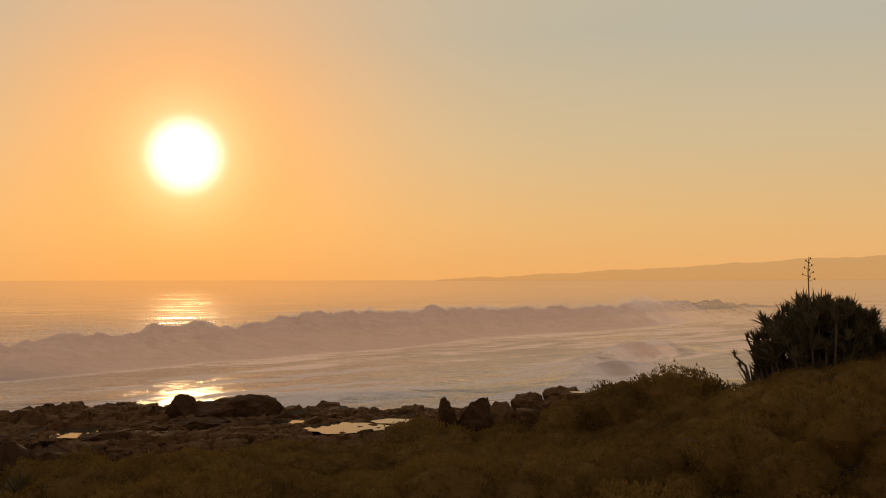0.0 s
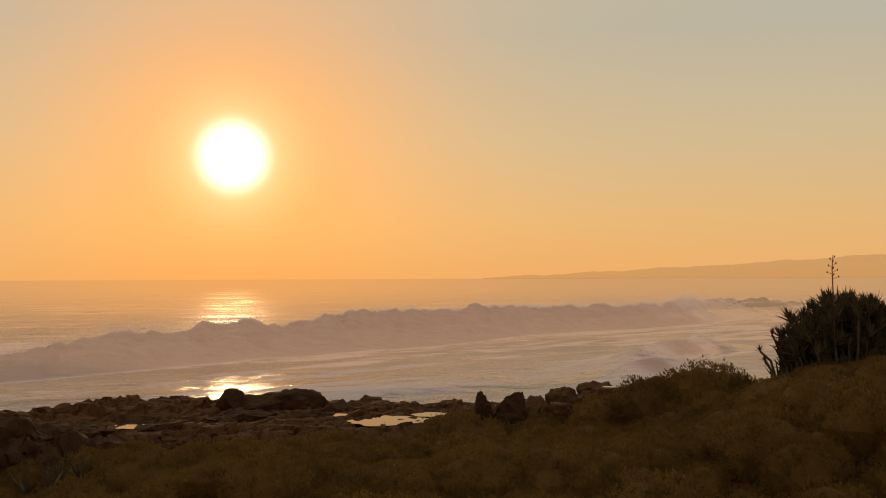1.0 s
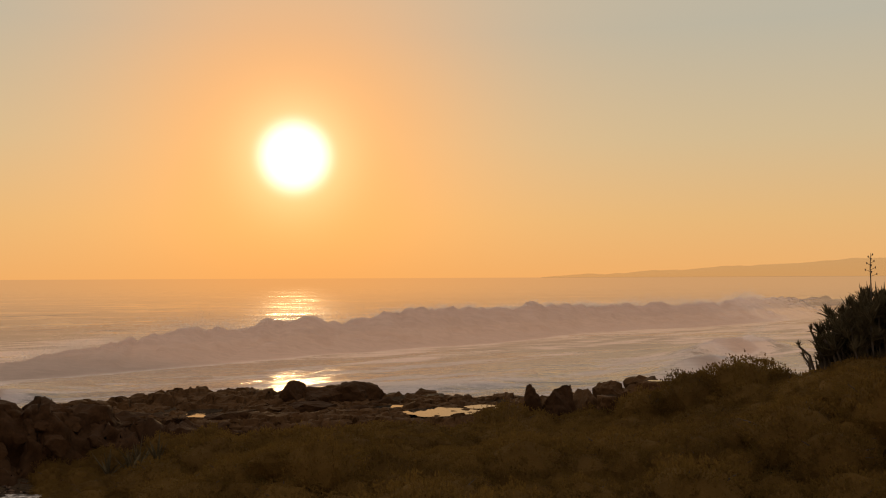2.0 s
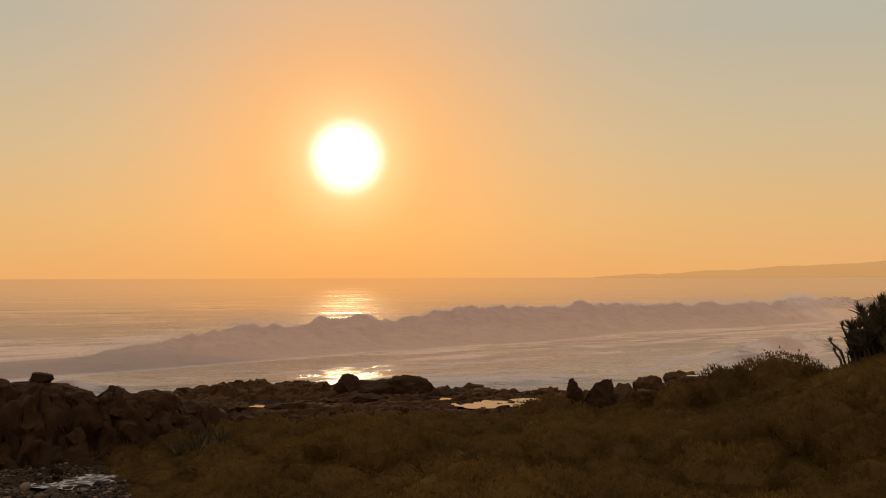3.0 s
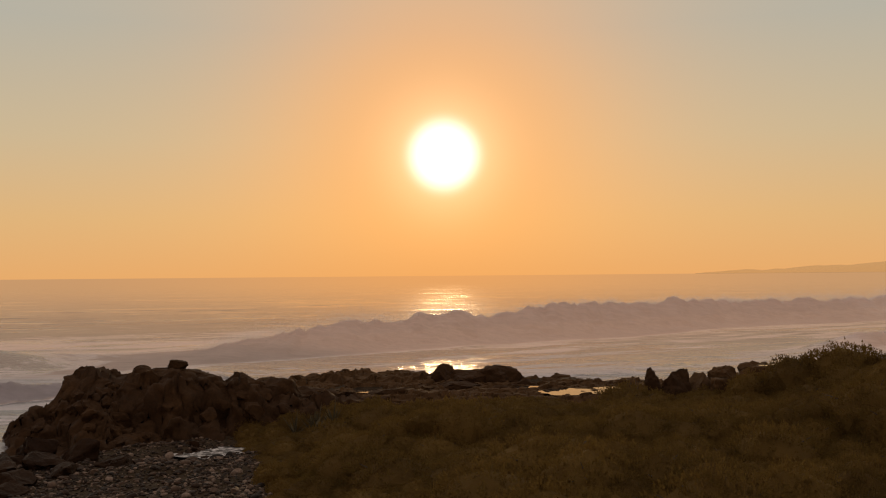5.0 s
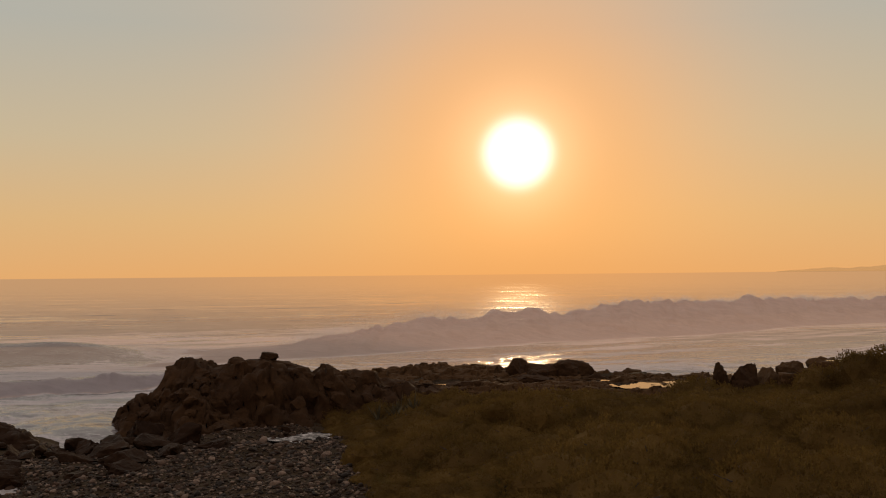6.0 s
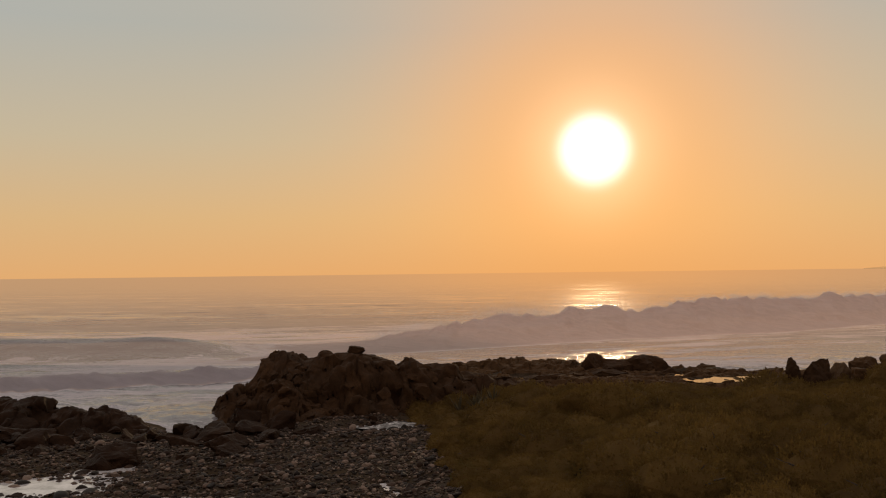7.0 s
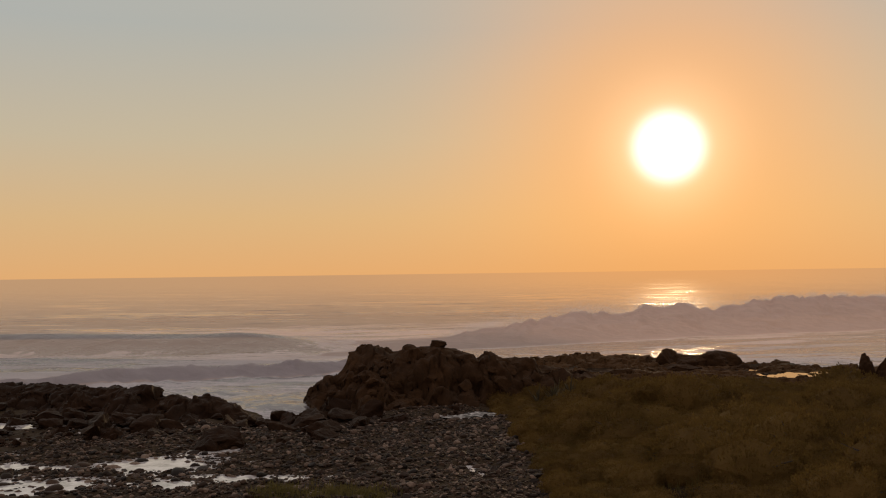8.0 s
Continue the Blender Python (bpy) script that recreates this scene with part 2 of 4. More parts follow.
def sea_material():
    m, n, b, out = material("sea_water_with_foam")
    p = place(n)
    # ripples lie along the wave fronts
    mp = n.add("ShaderNodeMapping")
    n.link(p, mp.inputs[0])
    mp.inputs["Rotation"].default_value = (0, 0, radians(-30))
    mp.inputs["Scale"].default_value = (0.6, 1.0, 1.0)
    q = mp.outputs[0]
    swell, chop, ripple = n.noise(q, 0.085, 2), n.noise(q, 0.55, 4), n.noise(q, 2.4, 4, 0.6)
    away = n.add("ShaderNodeVectorMath", operation="LENGTH")
    n.link(p, away.inputs[0])
    mh = n.add("ShaderNodeMapping")
    n.link(p, mh.inputs[0])
    mh.inputs["Rotation"].default_value = (0, 0, radians(-8))
    mh.inputs["Scale"].default_value = (0.5, 1.0, 1.0)
    long = n.math("ADD", n.math("MULTIPLY", n.noise(mh.outputs[0], 0.13, 3), 0.17), n.math("MULTIPLY", n.noise(mh.outputs[0], 0.045, 0), 0.40))
    # beyond the break the swell lies too low to throw back the sun
    long = n.math("MULTIPLY", long, n.ramp(n.math("DIVIDE", away.outputs["Value"], 1000.0), [(0.30, 1.0), (0.70, 0.25)]))
    mid = n.ramp(n.math("DIVIDE", away.outputs["Value"], 1000.0), [(0.12, 1.0), (0.34, 0.06)])
    small = n.ramp(n.math("DIVIDE", away.outputs["Value"], 1000.0), [(0.09, 1.0), (0.20, 0.5), (0.32, 0.0)])
    swell = n.math("MULTIPLY", mid, swell)
    h = n.math("ADD", n.math("ADD", n.math("MULTIPLY", long, 3.2), n.math("MULTIPLY", swell, 1.2)), n.math("MULTIPLY", small, n.math("ADD", n.math("MULTIPLY", chop, 0.32), n.math("MULTIPLY", ripple, 0.022))))
    norm = n.bump(h, 1.0, 1.0)
    foam = n.add("ShaderNodeAttribute", attribute_name="foam").outputs["Fac"]
    ml = n.add("ShaderNodeMapping")
    n.link(p, ml.inputs[0])
    ml.inputs["Rotation"].default_value = (0, 0, radians(-25))
    ml.inputs["Scale"].default_value = (0.12, 1.0, 1.0)
    lace = n.math("ADD", n.math("MULTIPLY", n.noise(ml.outputs[0], 0.62, 6, 0.72), 1.0), n.math("MULTIPLY", n.noise(p, 2.2, 5, 0.7), 0.35))
    mask = n.ramp(n.math("ADD", foam, n.math("SUBTRACT", lace, 0.68)), [(0.41, 0.0), (0.60, 1.0)])
    b.inputs["Base Color"].default_value = (0.175, 0.158, 0.165, 1)
    wind = n.add("ShaderNodeMapping")
    n.link(p, wind.inputs[0])
    wind.inputs["Rotation"].default_value = (0, 0, radians(-8))
    wind.inputs["Scale"].default_value = (0.28, 1.0, 1.0)
    # slicks between wind-ruffled streaks
    ruffled = n.math("ADD", n.math("MULTIPLY", n.noise(wind.outputs[0], 0.042, 3, 0.65), 0.6), n.math("MULTIPLY", n.noise(wind.outputs[0], 0.24, 3, 0.6), 0.4))
    calm = n.ramp(n.math("DIVIDE", away.outputs["Value"], 1000.0), [(0.085, 0.30), (0.15, 1.0)])
    n.link(n.math("MULTIPLY", n.ramp(ruffled, [(0.36, 0.04), (0.42, 0.16), (0.50, 0.46)]), calm), b.inputs["Roughness"])
    b.inputs["IOR"].default_value = 1.33
    n.link(norm, b.inputs["Normal"])
    f = n.add("ShaderNodeBsdfPrincipled")
    # fresh lace is white; shade and haze on breaker faces are painted as greyer froth
    # light and dark of ripples painted into the froth by stretched noise
    ripple_shade = n.ramp(n.noise(ml.outputs[0], 1.5, 5, 0.7), [(0.36, 0.80), (0.62, 1.0)])
    shaded_froth = n.ramp(foam, [(0.50, (0.90, 0.84, 0.86)), (0.78, (0.84, 0.77, 0.78)), (0.85, (0.66, 0.53, 0.48)), (0.91, (0.66, 0.53, 0.48)), (0.98, (0.50, 0.44, 0.46))])
    n.link(n.mix(1.0, shaded_froth, ripple_shade, "MULTIPLY"), f.inputs["Base Color"])
    f.inputs["Roughness"].default_value = 0.75
    f.inputs["Subsurface Weight"].default_value = 0.0
    n.link(n.bump(n.math("ADD", n.noise(ml.outputs[0], 1.1, 5, 0.7), n.math("MULTIPLY", n.noise(p, 1.6, 6, 0.7), 0.5)), 0.8, 0.55), f.inputs["Normal"])
    # light comes through the froth
    glow_through = n.add("ShaderNodeBsdfTranslucent")
    glow_through.inputs[0].default_value = (0.66, 0.56, 0.54, 1)
    froth = n.add("ShaderNodeMixShader")
    froth.inputs[0].default_value = 0.35
    n.link(f.outputs[0], froth.inputs[1])
    n.link(glow_through.outputs[0], froth.inputs[2])
    mix = n.add("ShaderNodeMixShader")
    n.link(mask, mix.inputs[0])
    n.link(b.outputs[0], mix.inputs[1])
    n.link(froth.outputs[0], mix.inputs[2])
    # haze imitated in the water: further off, more of the sky colour shows through
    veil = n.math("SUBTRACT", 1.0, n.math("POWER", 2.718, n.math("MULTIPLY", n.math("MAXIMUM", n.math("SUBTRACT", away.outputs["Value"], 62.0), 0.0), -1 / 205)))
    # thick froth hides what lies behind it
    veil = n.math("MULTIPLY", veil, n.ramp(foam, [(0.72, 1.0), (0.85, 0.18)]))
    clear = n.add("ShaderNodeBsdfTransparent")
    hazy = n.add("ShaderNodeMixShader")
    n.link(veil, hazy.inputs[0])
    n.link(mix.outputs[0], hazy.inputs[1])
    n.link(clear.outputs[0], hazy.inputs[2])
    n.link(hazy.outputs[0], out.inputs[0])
    return m


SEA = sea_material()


def pool_material():
    m, n, b, _ = material("still_pool_water")
    b.inputs["Base Color"].default_value = (0.02, 0.022, 0.02, 1)
    b.inputs["Roughness"].default_value = 0.03
    b.inputs["IOR"].default_value = 1.5
    n.link(n.bump(n.noise(place(n), 1.3, 3), 0.12, 0.03), b.inputs["Normal"])
    return m


POOL = pool_material()


def painted_sheen_pool_material():
    m, n, b, _ = material("shallow_water_painted_sheen")
    p = place(n)
    # pale base colour stands in for the bright sky mirrored by the pools
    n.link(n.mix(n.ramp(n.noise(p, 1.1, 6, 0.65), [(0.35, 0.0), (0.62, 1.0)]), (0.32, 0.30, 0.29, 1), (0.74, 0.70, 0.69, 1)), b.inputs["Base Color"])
    b.inputs["Roughness"].default_value = 0.04
    b.inputs["IOR"].default_value = 1.5
    n.link(n.bump(n.noise(p, 1.6, 3), 0.10, 0.03), b.inputs["Normal"])
    return m


SHEEN_POOL = painted_sheen_pool_material()


def foam_material():
    m, n, b, _ = material("settled_sea_foam")
    p = place(n)
    n.link(n.mix(n.ramp(n.noise(p, 2.5, 6, 0.7), [(0.47, 0.0), (0.60, 1.0)]), (0.04, 0.035, 0.03, 1), (0.72, 0.68, 0.66, 1)), b.inputs["Base Color"])
    b.inputs["Roughness"].default_value = 0.35
    n.link(n.bump(n.noise(p, 6.0, 4), 0.3, 0.03), b.inputs["Normal"])
    return m


FOAM = foam_material()


def leaf_material(name, dark, light, through_it):
    m, n, b, out = material(name)
    k = n.add("ShaderNodeNewGeometry").outputs["Random Per Island"]
    obj = n.add("ShaderNodeObjectInfo").outputs["Random"]
    t = n.math("MULTIPLY_ADD", obj, 0.6, n.math("MULTIPLY", k, 0.4))
    col = n.mix(t, (*dark, 1), (*light, 1))
    col = n.mix(n.math("MULTIPLY", n.noise(place(n), 0.8, 3), 0.5), col, (*[c * 0.5 for c in dark], 1))
    n.link(col, b.inputs["Base Color"])
    b.inputs["Roughness"].default_value = 0.85
    b.inputs["Specular IOR Level"].default_value = 0.12
    n.link(n.bump(n.noise(place(n), 8.0, 4, 0.65), 0.9, 0.16), b.inputs["Normal"])
    tr = n.add("ShaderNodeBsdfTranslucent")
    n.link(n.mix(0.5, col, (0.15, 0.115, 0.036, 1)), tr.inputs[0])
    mix = n.add("ShaderNodeMixShader")
    mix.inputs[0].default_value = through_it
    n.link(b.outputs[0], mix.inputs[1])
    n.link(tr.outputs[0], mix.inputs[2])
    n.link(mix.outputs[0], out.inputs[0])
    return m


SCRUB = leaf_material("coastal_scrub_leaf", (0.115, 0.065, 0.018), (0.250, 0.147, 0.038), 0.40)
ALOE = leaf_material("fleshy_grey_green_leaf", (0.085, 0.070, 0.038), (0.150, 0.122, 0.068), 0.15)
GRASS = leaf_material("dry_coastal_grass", (0.11, 0.095, 0.03), (0.22, 0.18, 0.06), 0.35)


def bark_material():
    m, n, b, _ = material("grey_brown_bark")
    p = place(n)
    n.link(n.mix(n.noise(p, 7.0, 5), (0.035, 0.026, 0.018, 1), (0.10, 0.08, 0.06, 1)), b.inputs["Base Color"])
    b.inputs["Roughness"].default_value = 0.85
    n.link(n.bump(n.noise(p, 18.0, 5), 0.6, 0.02), b.inputs["Normal"])
    return m


BARK = bark_material()


def haze_material():
    """Far land with haze imitated by transparency: most of what is behind shows through."""
    m, n, b, out = material("hazy_far_land")
    p = place(n)
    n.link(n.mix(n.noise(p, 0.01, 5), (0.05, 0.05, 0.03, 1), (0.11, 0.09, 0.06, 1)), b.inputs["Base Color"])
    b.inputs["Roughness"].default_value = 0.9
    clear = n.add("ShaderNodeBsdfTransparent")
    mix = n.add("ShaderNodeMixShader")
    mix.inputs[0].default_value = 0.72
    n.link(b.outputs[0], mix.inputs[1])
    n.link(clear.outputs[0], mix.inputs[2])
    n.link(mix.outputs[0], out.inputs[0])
    return m


HAZE = haze_material()

# ---------------------------------------------------------------- making things


def mesh_of(name, verts, faces, mat, shade=True):
    me = bpy.data.meshes.new(name)
    me.from_pydata([tuple(v) for v in verts], [], faces)
    me.materials.append(mat)
    if shade:
        me.polygons.foreach_set("use_smooth", [True] * len(me.polygons))
    me.update()
    return me


def grid_mesh(name, X, Y, Z, mat, shade=True):
    rows, cols = X.shape
    me = bpy.data.meshes.new(name)
    co = np.stack([X, Y, Z], -1).reshape(-1, 3).astype(np.float32)
    a = (np.arange(rows - 1)[:, None] * cols + np.arange(cols - 1)[None, :]).ravel()
    quads = np.stack([a, a + 1, a + cols + 1, a + cols], -1).astype(np.int32)
    me.vertices.add(len(co))
    me.vertices.foreach_set("co", co.ravel())
    me.loops.add(quads.size)
    me.loops.foreach_set("vertex_index", quads.ravel())
    me.polygons.add(len(quads))
    me.polygons.foreach_set("loop_start", np.arange(0, quads.size, 4, dtype=np.int32))
    me.polygons.foreach_set("use_smooth", np.full(len(quads), shade))
    me.update(calc_edges=True)
    me.validate()
    me.materials.append(mat)
    return me


def soup_mesh(name, verts, faces, mat, smooth_it=False):
    """One mesh from arrays of corners (n, 3) and triangles (m, 3)."""
    me = bpy.data.meshes.new(name)
    verts, faces = np.asarray(verts, np.float32), np.asarray(faces, np.int32)
    me.vertices.add(len(verts))
    me.vertices.foreach_set("co", verts.ravel())
    me.loops.add(faces.size)
    me.loops.foreach_set("vertex_index", faces.ravel())
    me.polygons.add(len(faces))
    me.polygons.foreach_set("loop_start", np.arange(0, faces.size, 3, dtype=np.int32))
    me.polygons.foreach_set("use_smooth", np.full(len(faces), smooth_it))
    me.update(calc_edges=True)
    me.materials.append(mat)
    return me


def thing(name, at=(0, 0, 0), rz=0.0, size=1.0):
    ob = new(name)
    ob.empty_display_size = 0.2
    ob.matrix_basis = pose(*at, 0, 0, rz) @ Matrix.Scale(size, 4)
    return ob


def part(name, me, parent, label=""):
    ob = new(name, me)
    ob.parent = parent
    return tagged(ob, label)


def ball(sub):
    bm = bmesh.new()
    bmesh.ops.create_icosphere(bm, subdivisions=sub, radius=1.0)
    v = np.array([p.co[:] for p in bm.verts])
    f = np.array([[q.index for q in p.verts] for p in bm.faces])
    bm.free()
    return v, f


BALLS = {k: ball(k) for k in (1, 2, 3, 4, 5)}

# ---------------------------------------------------------------- ground, sea, far land


def spread(lo, hi, step, far_lo, far_hi, growth=1.35):
    mid = list(np.arange(lo, hi + step * 0.5, step))
    left, s, v = [], step, lo
    while v > far_lo:
        s *= growth
        v -= s
        left.append(v)
    right, s, v = [], step, hi
    while v < far_hi:
        s *= growth
        v += s
        right.append(v)
    return np.array(left[::-1] + mid + right)


def build_ground():
    X, Y = np.meshgrid(spread(-62, 46, 0.33, -3000, 3000), spread(6, 72, 0.33, -3000, 100))
    ob = new("ground", grid_mesh("ground", X, Y, land(X, Y), GROUND))
    return tagged(ob, "dark shingle, soil and wet rock sloping to the sea", "ground", kind="structure")


ground = build_ground()


def crest(x):
    return 126 + 0.75 * x


def crest_height(x):
    """Height of the long breaker's crest at x."""
    tufts = 1.0 * np.abs(vnoise(x * 0.08, 0 * x, seed=46)) + 0.65 * np.abs(vnoise(x * 0.22, 0 * x, seed=48)) + 0.60 * np.abs(vnoise(x * 0.52, 0 * x, seed=49))
    ends = smooth(-45, -3, x)
    return (3.5 + 0.012 * np.minimum(x, 70) + 0.6 * vnoise(x * 0.05, 0 * x, seed=47)) * ends + 1.05 * (tufts - 0.65) * np.sqrt(ends)


def ridge_wave(X, Y, line, slope, height, front, back, steep=2):
    """A wave whose crest runs along y = line: height, front and back lengths in metres. Returns its height and its foam."""
    s = (line - Y) / np.sqrt(1 + slope * slope)
    z = np.where(s > 0, np.exp(-np.clip(s / front, 0, 6) ** steep), np.exp(-(-s / back)))
    z = np.where(s > 0, z, z * z * (3 - 2 * z))
    return height * z, s


def build_sea():
    r = [24.0]
    while r[-1] < 4950:
        here = r[-1]
        r.append(here + (0.55 if here < 240 else 0.55 + (here - 240) * 0.05))
    r = np.array(r)
    az = np.radians(np.linspace(-62, 50, 600))
    A, R = np.meshgrid(az, r)
    X, Y = R * np.sin(A), R * np.cos(A)
    near = smooth(420, 160, R)
    foam = np.zeros_like(X)
    Z = 0.16 * fbm(X * 0.05 + Y * 0.02, Y * 0.16 - X * 0.08, octaves=4, seed=31) * smooth(900, 200, R)
    lump = fbm(X * 0.28, Y * 0.28, octaves=4, seed=41, gain=0.6)
    # the long breaker: a broken front of rounded, cleft billows
    c = crest(X) + 3 * fbm(X * 0.03, 0 * X, octaves=2, seed=43)
    hgt = crest_height(X) * smooth(420, 200, R)
    z, s = ridge_wave(X, Y, c, 0.75, hgt, 7.0, 14, 2.3)
    fall = 1 - s / 9.0
    z = np.where(s > 0, hgt * (fall + np.sqrt(fall * fall + 0.03)) / 2.015, z)
    billow = np.abs(vnoise(X * 0.36, Y * 0.36, seed=141)) + 0.5 * np.abs(vnoise(X * 0.85, Y * 0.85, seed=143)) + 0.3 * np.abs(vnoise(X * 1.6, Y * 1.6, seed=145))
    puffs = np.abs(vnoise(X * 0.15, Y * 0.12, seed=147))
    Z = Z + z + np.clip(hgt, 0, 4) * (0.21 * (billow - 0.55) + 0.10 * (puffs - 0.4)) * smooth(-6, -0.5, s) * smooth(11.0, 5.0, s)
    # foam near 0.88 also selects the painted shade of the front
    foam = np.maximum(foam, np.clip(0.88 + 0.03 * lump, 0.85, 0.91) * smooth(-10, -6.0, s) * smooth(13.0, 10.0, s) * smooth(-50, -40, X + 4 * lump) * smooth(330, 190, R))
    # a lower broken wave close in
    c = 71 + 0.95 * (X + 31) + 2.5 * fbm(X * 0.06, 0 * X, octaves=2, seed=53)
    hgt = (0.72 + 0.25 * vnoise(X * 0.12, 0 * X, seed=55) + 0.12 * np.abs(vnoise(X * 0.45, Y * 0.2, seed=57)) + 0.25 * np.abs(vnoise(X * 1.1, Y * 0.5, seed=59))) * smooth(-18, -28, X) * smooth(-120, -80, X)
    z, s = ridge_wave(X, Y, c, 0.95, hgt, 1.7, 5, 3)
    Z = Z + z + hgt * (0.08 * lump + 0.40 * (billow - 0.55) + 0.12 * (puffs - 0.4)) * smooth(-2, 0.2, s) * smooth(5, 2, s)
    # foam of 1.0 selects the darkest painted froth, for this wave's shaded face
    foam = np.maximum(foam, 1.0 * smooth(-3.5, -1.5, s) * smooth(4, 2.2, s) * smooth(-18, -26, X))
    # an unbroken swell behind it
    c = 92 + 0.15 * (X + 62)
    z, s = ridge_wave(X, Y, c, 0.15, 2.1 * smooth(-36, -56, X), 5, 14)
    Z = Z + z
    # small breakers off the shelf
    for cx, cy, half, h in ((56, 112, 11, 1.8), (43, 92, 7, 1.0), (18, 83, 9, 0.35)):
        c = cy + 0.8 * (X - cx)
        k = np.exp(-np.abs((X - cx) / half) ** 2.5)
        z, s = ridge_wave(X, Y, c, 0.8, h * k, 2.6, 6)
        Z = Z + z + h * k * (0.2 * lump + 0.28 * (billow - 0.5)) * smooth(-2.5, 0.0, s) * smooth(7, 2, s)
        foam = np.maximum(foam, (0.40 + 0.45 * min(h, 1.0)) * np.clip(k + 0.25 * lump * smooth(0.95, 0.5, k), 0, 1) * smooth(-4.0, -2.0, s) * smooth(6, 3, s))
    # streaky foam left on the water between the breaker and the rocks, and at the rocks' feet
    s = (crest(X) - Y) / 1.25
    streak = 0.5 + 0.5 * fbm(X * 0.05 + Y * 0.03, Y * 0.22 - X * 0.15, octaves=4, seed=61)
    foam = np.maximum(foam, (0.17 + 0.54 * streak) * smooth(6, 14, s) * smooth(-140, -60, X))
    foam = np.maximum(foam, (0.36 + 0.25 * streak) * smooth(7, 9, s) * smooth(30, 14, s) * smooth(-44, -24, X))
    foam = np.maximum(foam, 0.35 * streak * smooth(-80, -30, s) * smooth(0, -12, s))
    foam = np.maximum(foam, 0.75 * smooth(13, 2, Y - shore(X)) * (0.5 + streak * 0.6))
    Z = Z + 0.22 * lump * smooth(14, 3, Y - shore(X))
    foam = np.maximum(foam, (0.34 + 0.48 * streak) * smooth(-12, -30, X) * smooth(230, 120, R) * smooth(20, 40, R))
    # the face of the unbroken swell is clear of foam
    s = (92 + 0.15 * (X + 62) - Y) / 1.01
    foam = foam * (1 - 0.75 * smooth(-36, -56, X) * smooth(-1.0, 0.5, s) * smooth(8.5, 6.0, s + 1.5 * lump))
    Z = Z - 2.2 * smooth(-4.0, -9.0, Y - shore(X))
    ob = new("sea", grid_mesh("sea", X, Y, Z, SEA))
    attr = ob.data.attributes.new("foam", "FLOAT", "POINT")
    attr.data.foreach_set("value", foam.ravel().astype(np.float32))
    return tagged(ob, "evening sea with one long breaker and foam streaks", "sea", kind="structure")


sea = build_sea()


def build_headland():
    az = np.radians(np.linspace(14.8, 75, 260))
    v = np.linspace(0, 1, 14)
    A, V = np.meshgrid(az, v)
    deg = np.degrees(A)
    top = np.interp(deg, (14.8, 16, 20, 25, 31, 36, 40, 50, 75), (0, 4, 12, 23, 35, 47, 53, 70, 110)) + 2.0 * fbm(deg * 0.9, 0 * deg, octaves=4, seed=71)
    R = 4150 + 550 * V
    Z = 2.07 * np.maximum(top, 0) * np.sin(V * math.pi / 2) ** 0.7 + 8.0
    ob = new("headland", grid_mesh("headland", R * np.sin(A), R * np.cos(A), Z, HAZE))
    return tagged(ob, "low far headland fading in warm sea haze", "headland", kind="structure")


headland = build_headland()


def build_pool(name, x, y, rx, ry, z, label, mat=None):
    k = 40
    ang = np.linspace(0, 2 * math.pi, k, endpoint=False)
    rr = 1 + 0.22 * vnoise(np.cos(ang) * 1.3 + x, np.sin(ang) * 1.3 + y, seed=81) + 0.16 * vnoise(np.cos(ang) * 3.5 + x, np.sin(ang) * 3.5 + y, seed=83)
    verts = [(0, 0, 0)] + [(rx * c * q, ry * s * q, 0) for c, s, q in zip(np.cos(ang), np.sin(ang), rr)]
    ob = new(name, mesh_of(name, verts, [(0, i + 1, (i + 1) % k + 1) for i in range(k)], mat or POOL))
    ob.location = (x, y, z)
    return tagged(ob, label, "pool", "tide pools", "structure")


for px, py, rx, ry in POOLS:
    build_pool("tide_pool", px, py, rx * 1.22, ry * 1.10, POOL_Z - (0.1 if rx > 2 else 0.0), "still tide pool on the dark rock shelf, mirroring the sky")
build_pool("shingle_pool", -28, 21, 19, 13, FLAT_Z - 0.03, "shallow bright water lying among dark cobbles", SHEEN_POOL)
build_pool("foam_wash", -12.6, 39.4, 2.1, 1.8, FLAT_Z - 0.03, "thin pale sea foam lying at the foot of the outcrop", FOAM)

# ---------------------------------------------------------------- rocks


def rock_mesh(name, seed, sx, sy, sz, sub=4, rough=0.32, cuts=7, mat=ROCK):
    v, f = BALLS[sub]
    v = v.copy()
    rng = np.random.RandomState(seed)
    v *= (1 + rough * fbm(v[:, 0] * 1.3 + seed, v[:, 1] * 1.3, v[:, 2] * 1.3, octaves=3, seed=seed))[:, None]
    for _ in range(cuts):  # flat broken faces
        d = rng.normal(size=3)
        d /= np.linalg.norm(d)
        over = v @ d - rng.uniform(0.45, 0.8)
        v -= np.clip(over, 0, None)[:, None] * d * 0.95
    v *= (1 + 0.10 * fbm(v[:, 0] * 3.5 + seed, v[:, 1] * 4, v[:, 2] * 4, octaves=3, seed=seed + 5))[:, None]
    v *= (1 + 0.035 * fbm(v[:, 0] * 9 + seed, v[:, 1] * 9, v[:, 2] * 9, octaves=2, seed=seed + 9))[:, None]
    v *= (sx, sy, sz)
    return soup_mesh(name, v, f, mat, False)


def rock(name, x, y, z, sx, sy, sz, seed, label, group="", rz=0, sub=4, rough=0.32, cuts=7, mat=ROCK):
    ob = new(name, rock_mesh(name, seed, sx, sy, sz, sub, rough, cuts, mat))
    ob.matrix_basis = pose(x, y, z, 0, 0, rz)
    return tagged(ob, label, "rock", group)


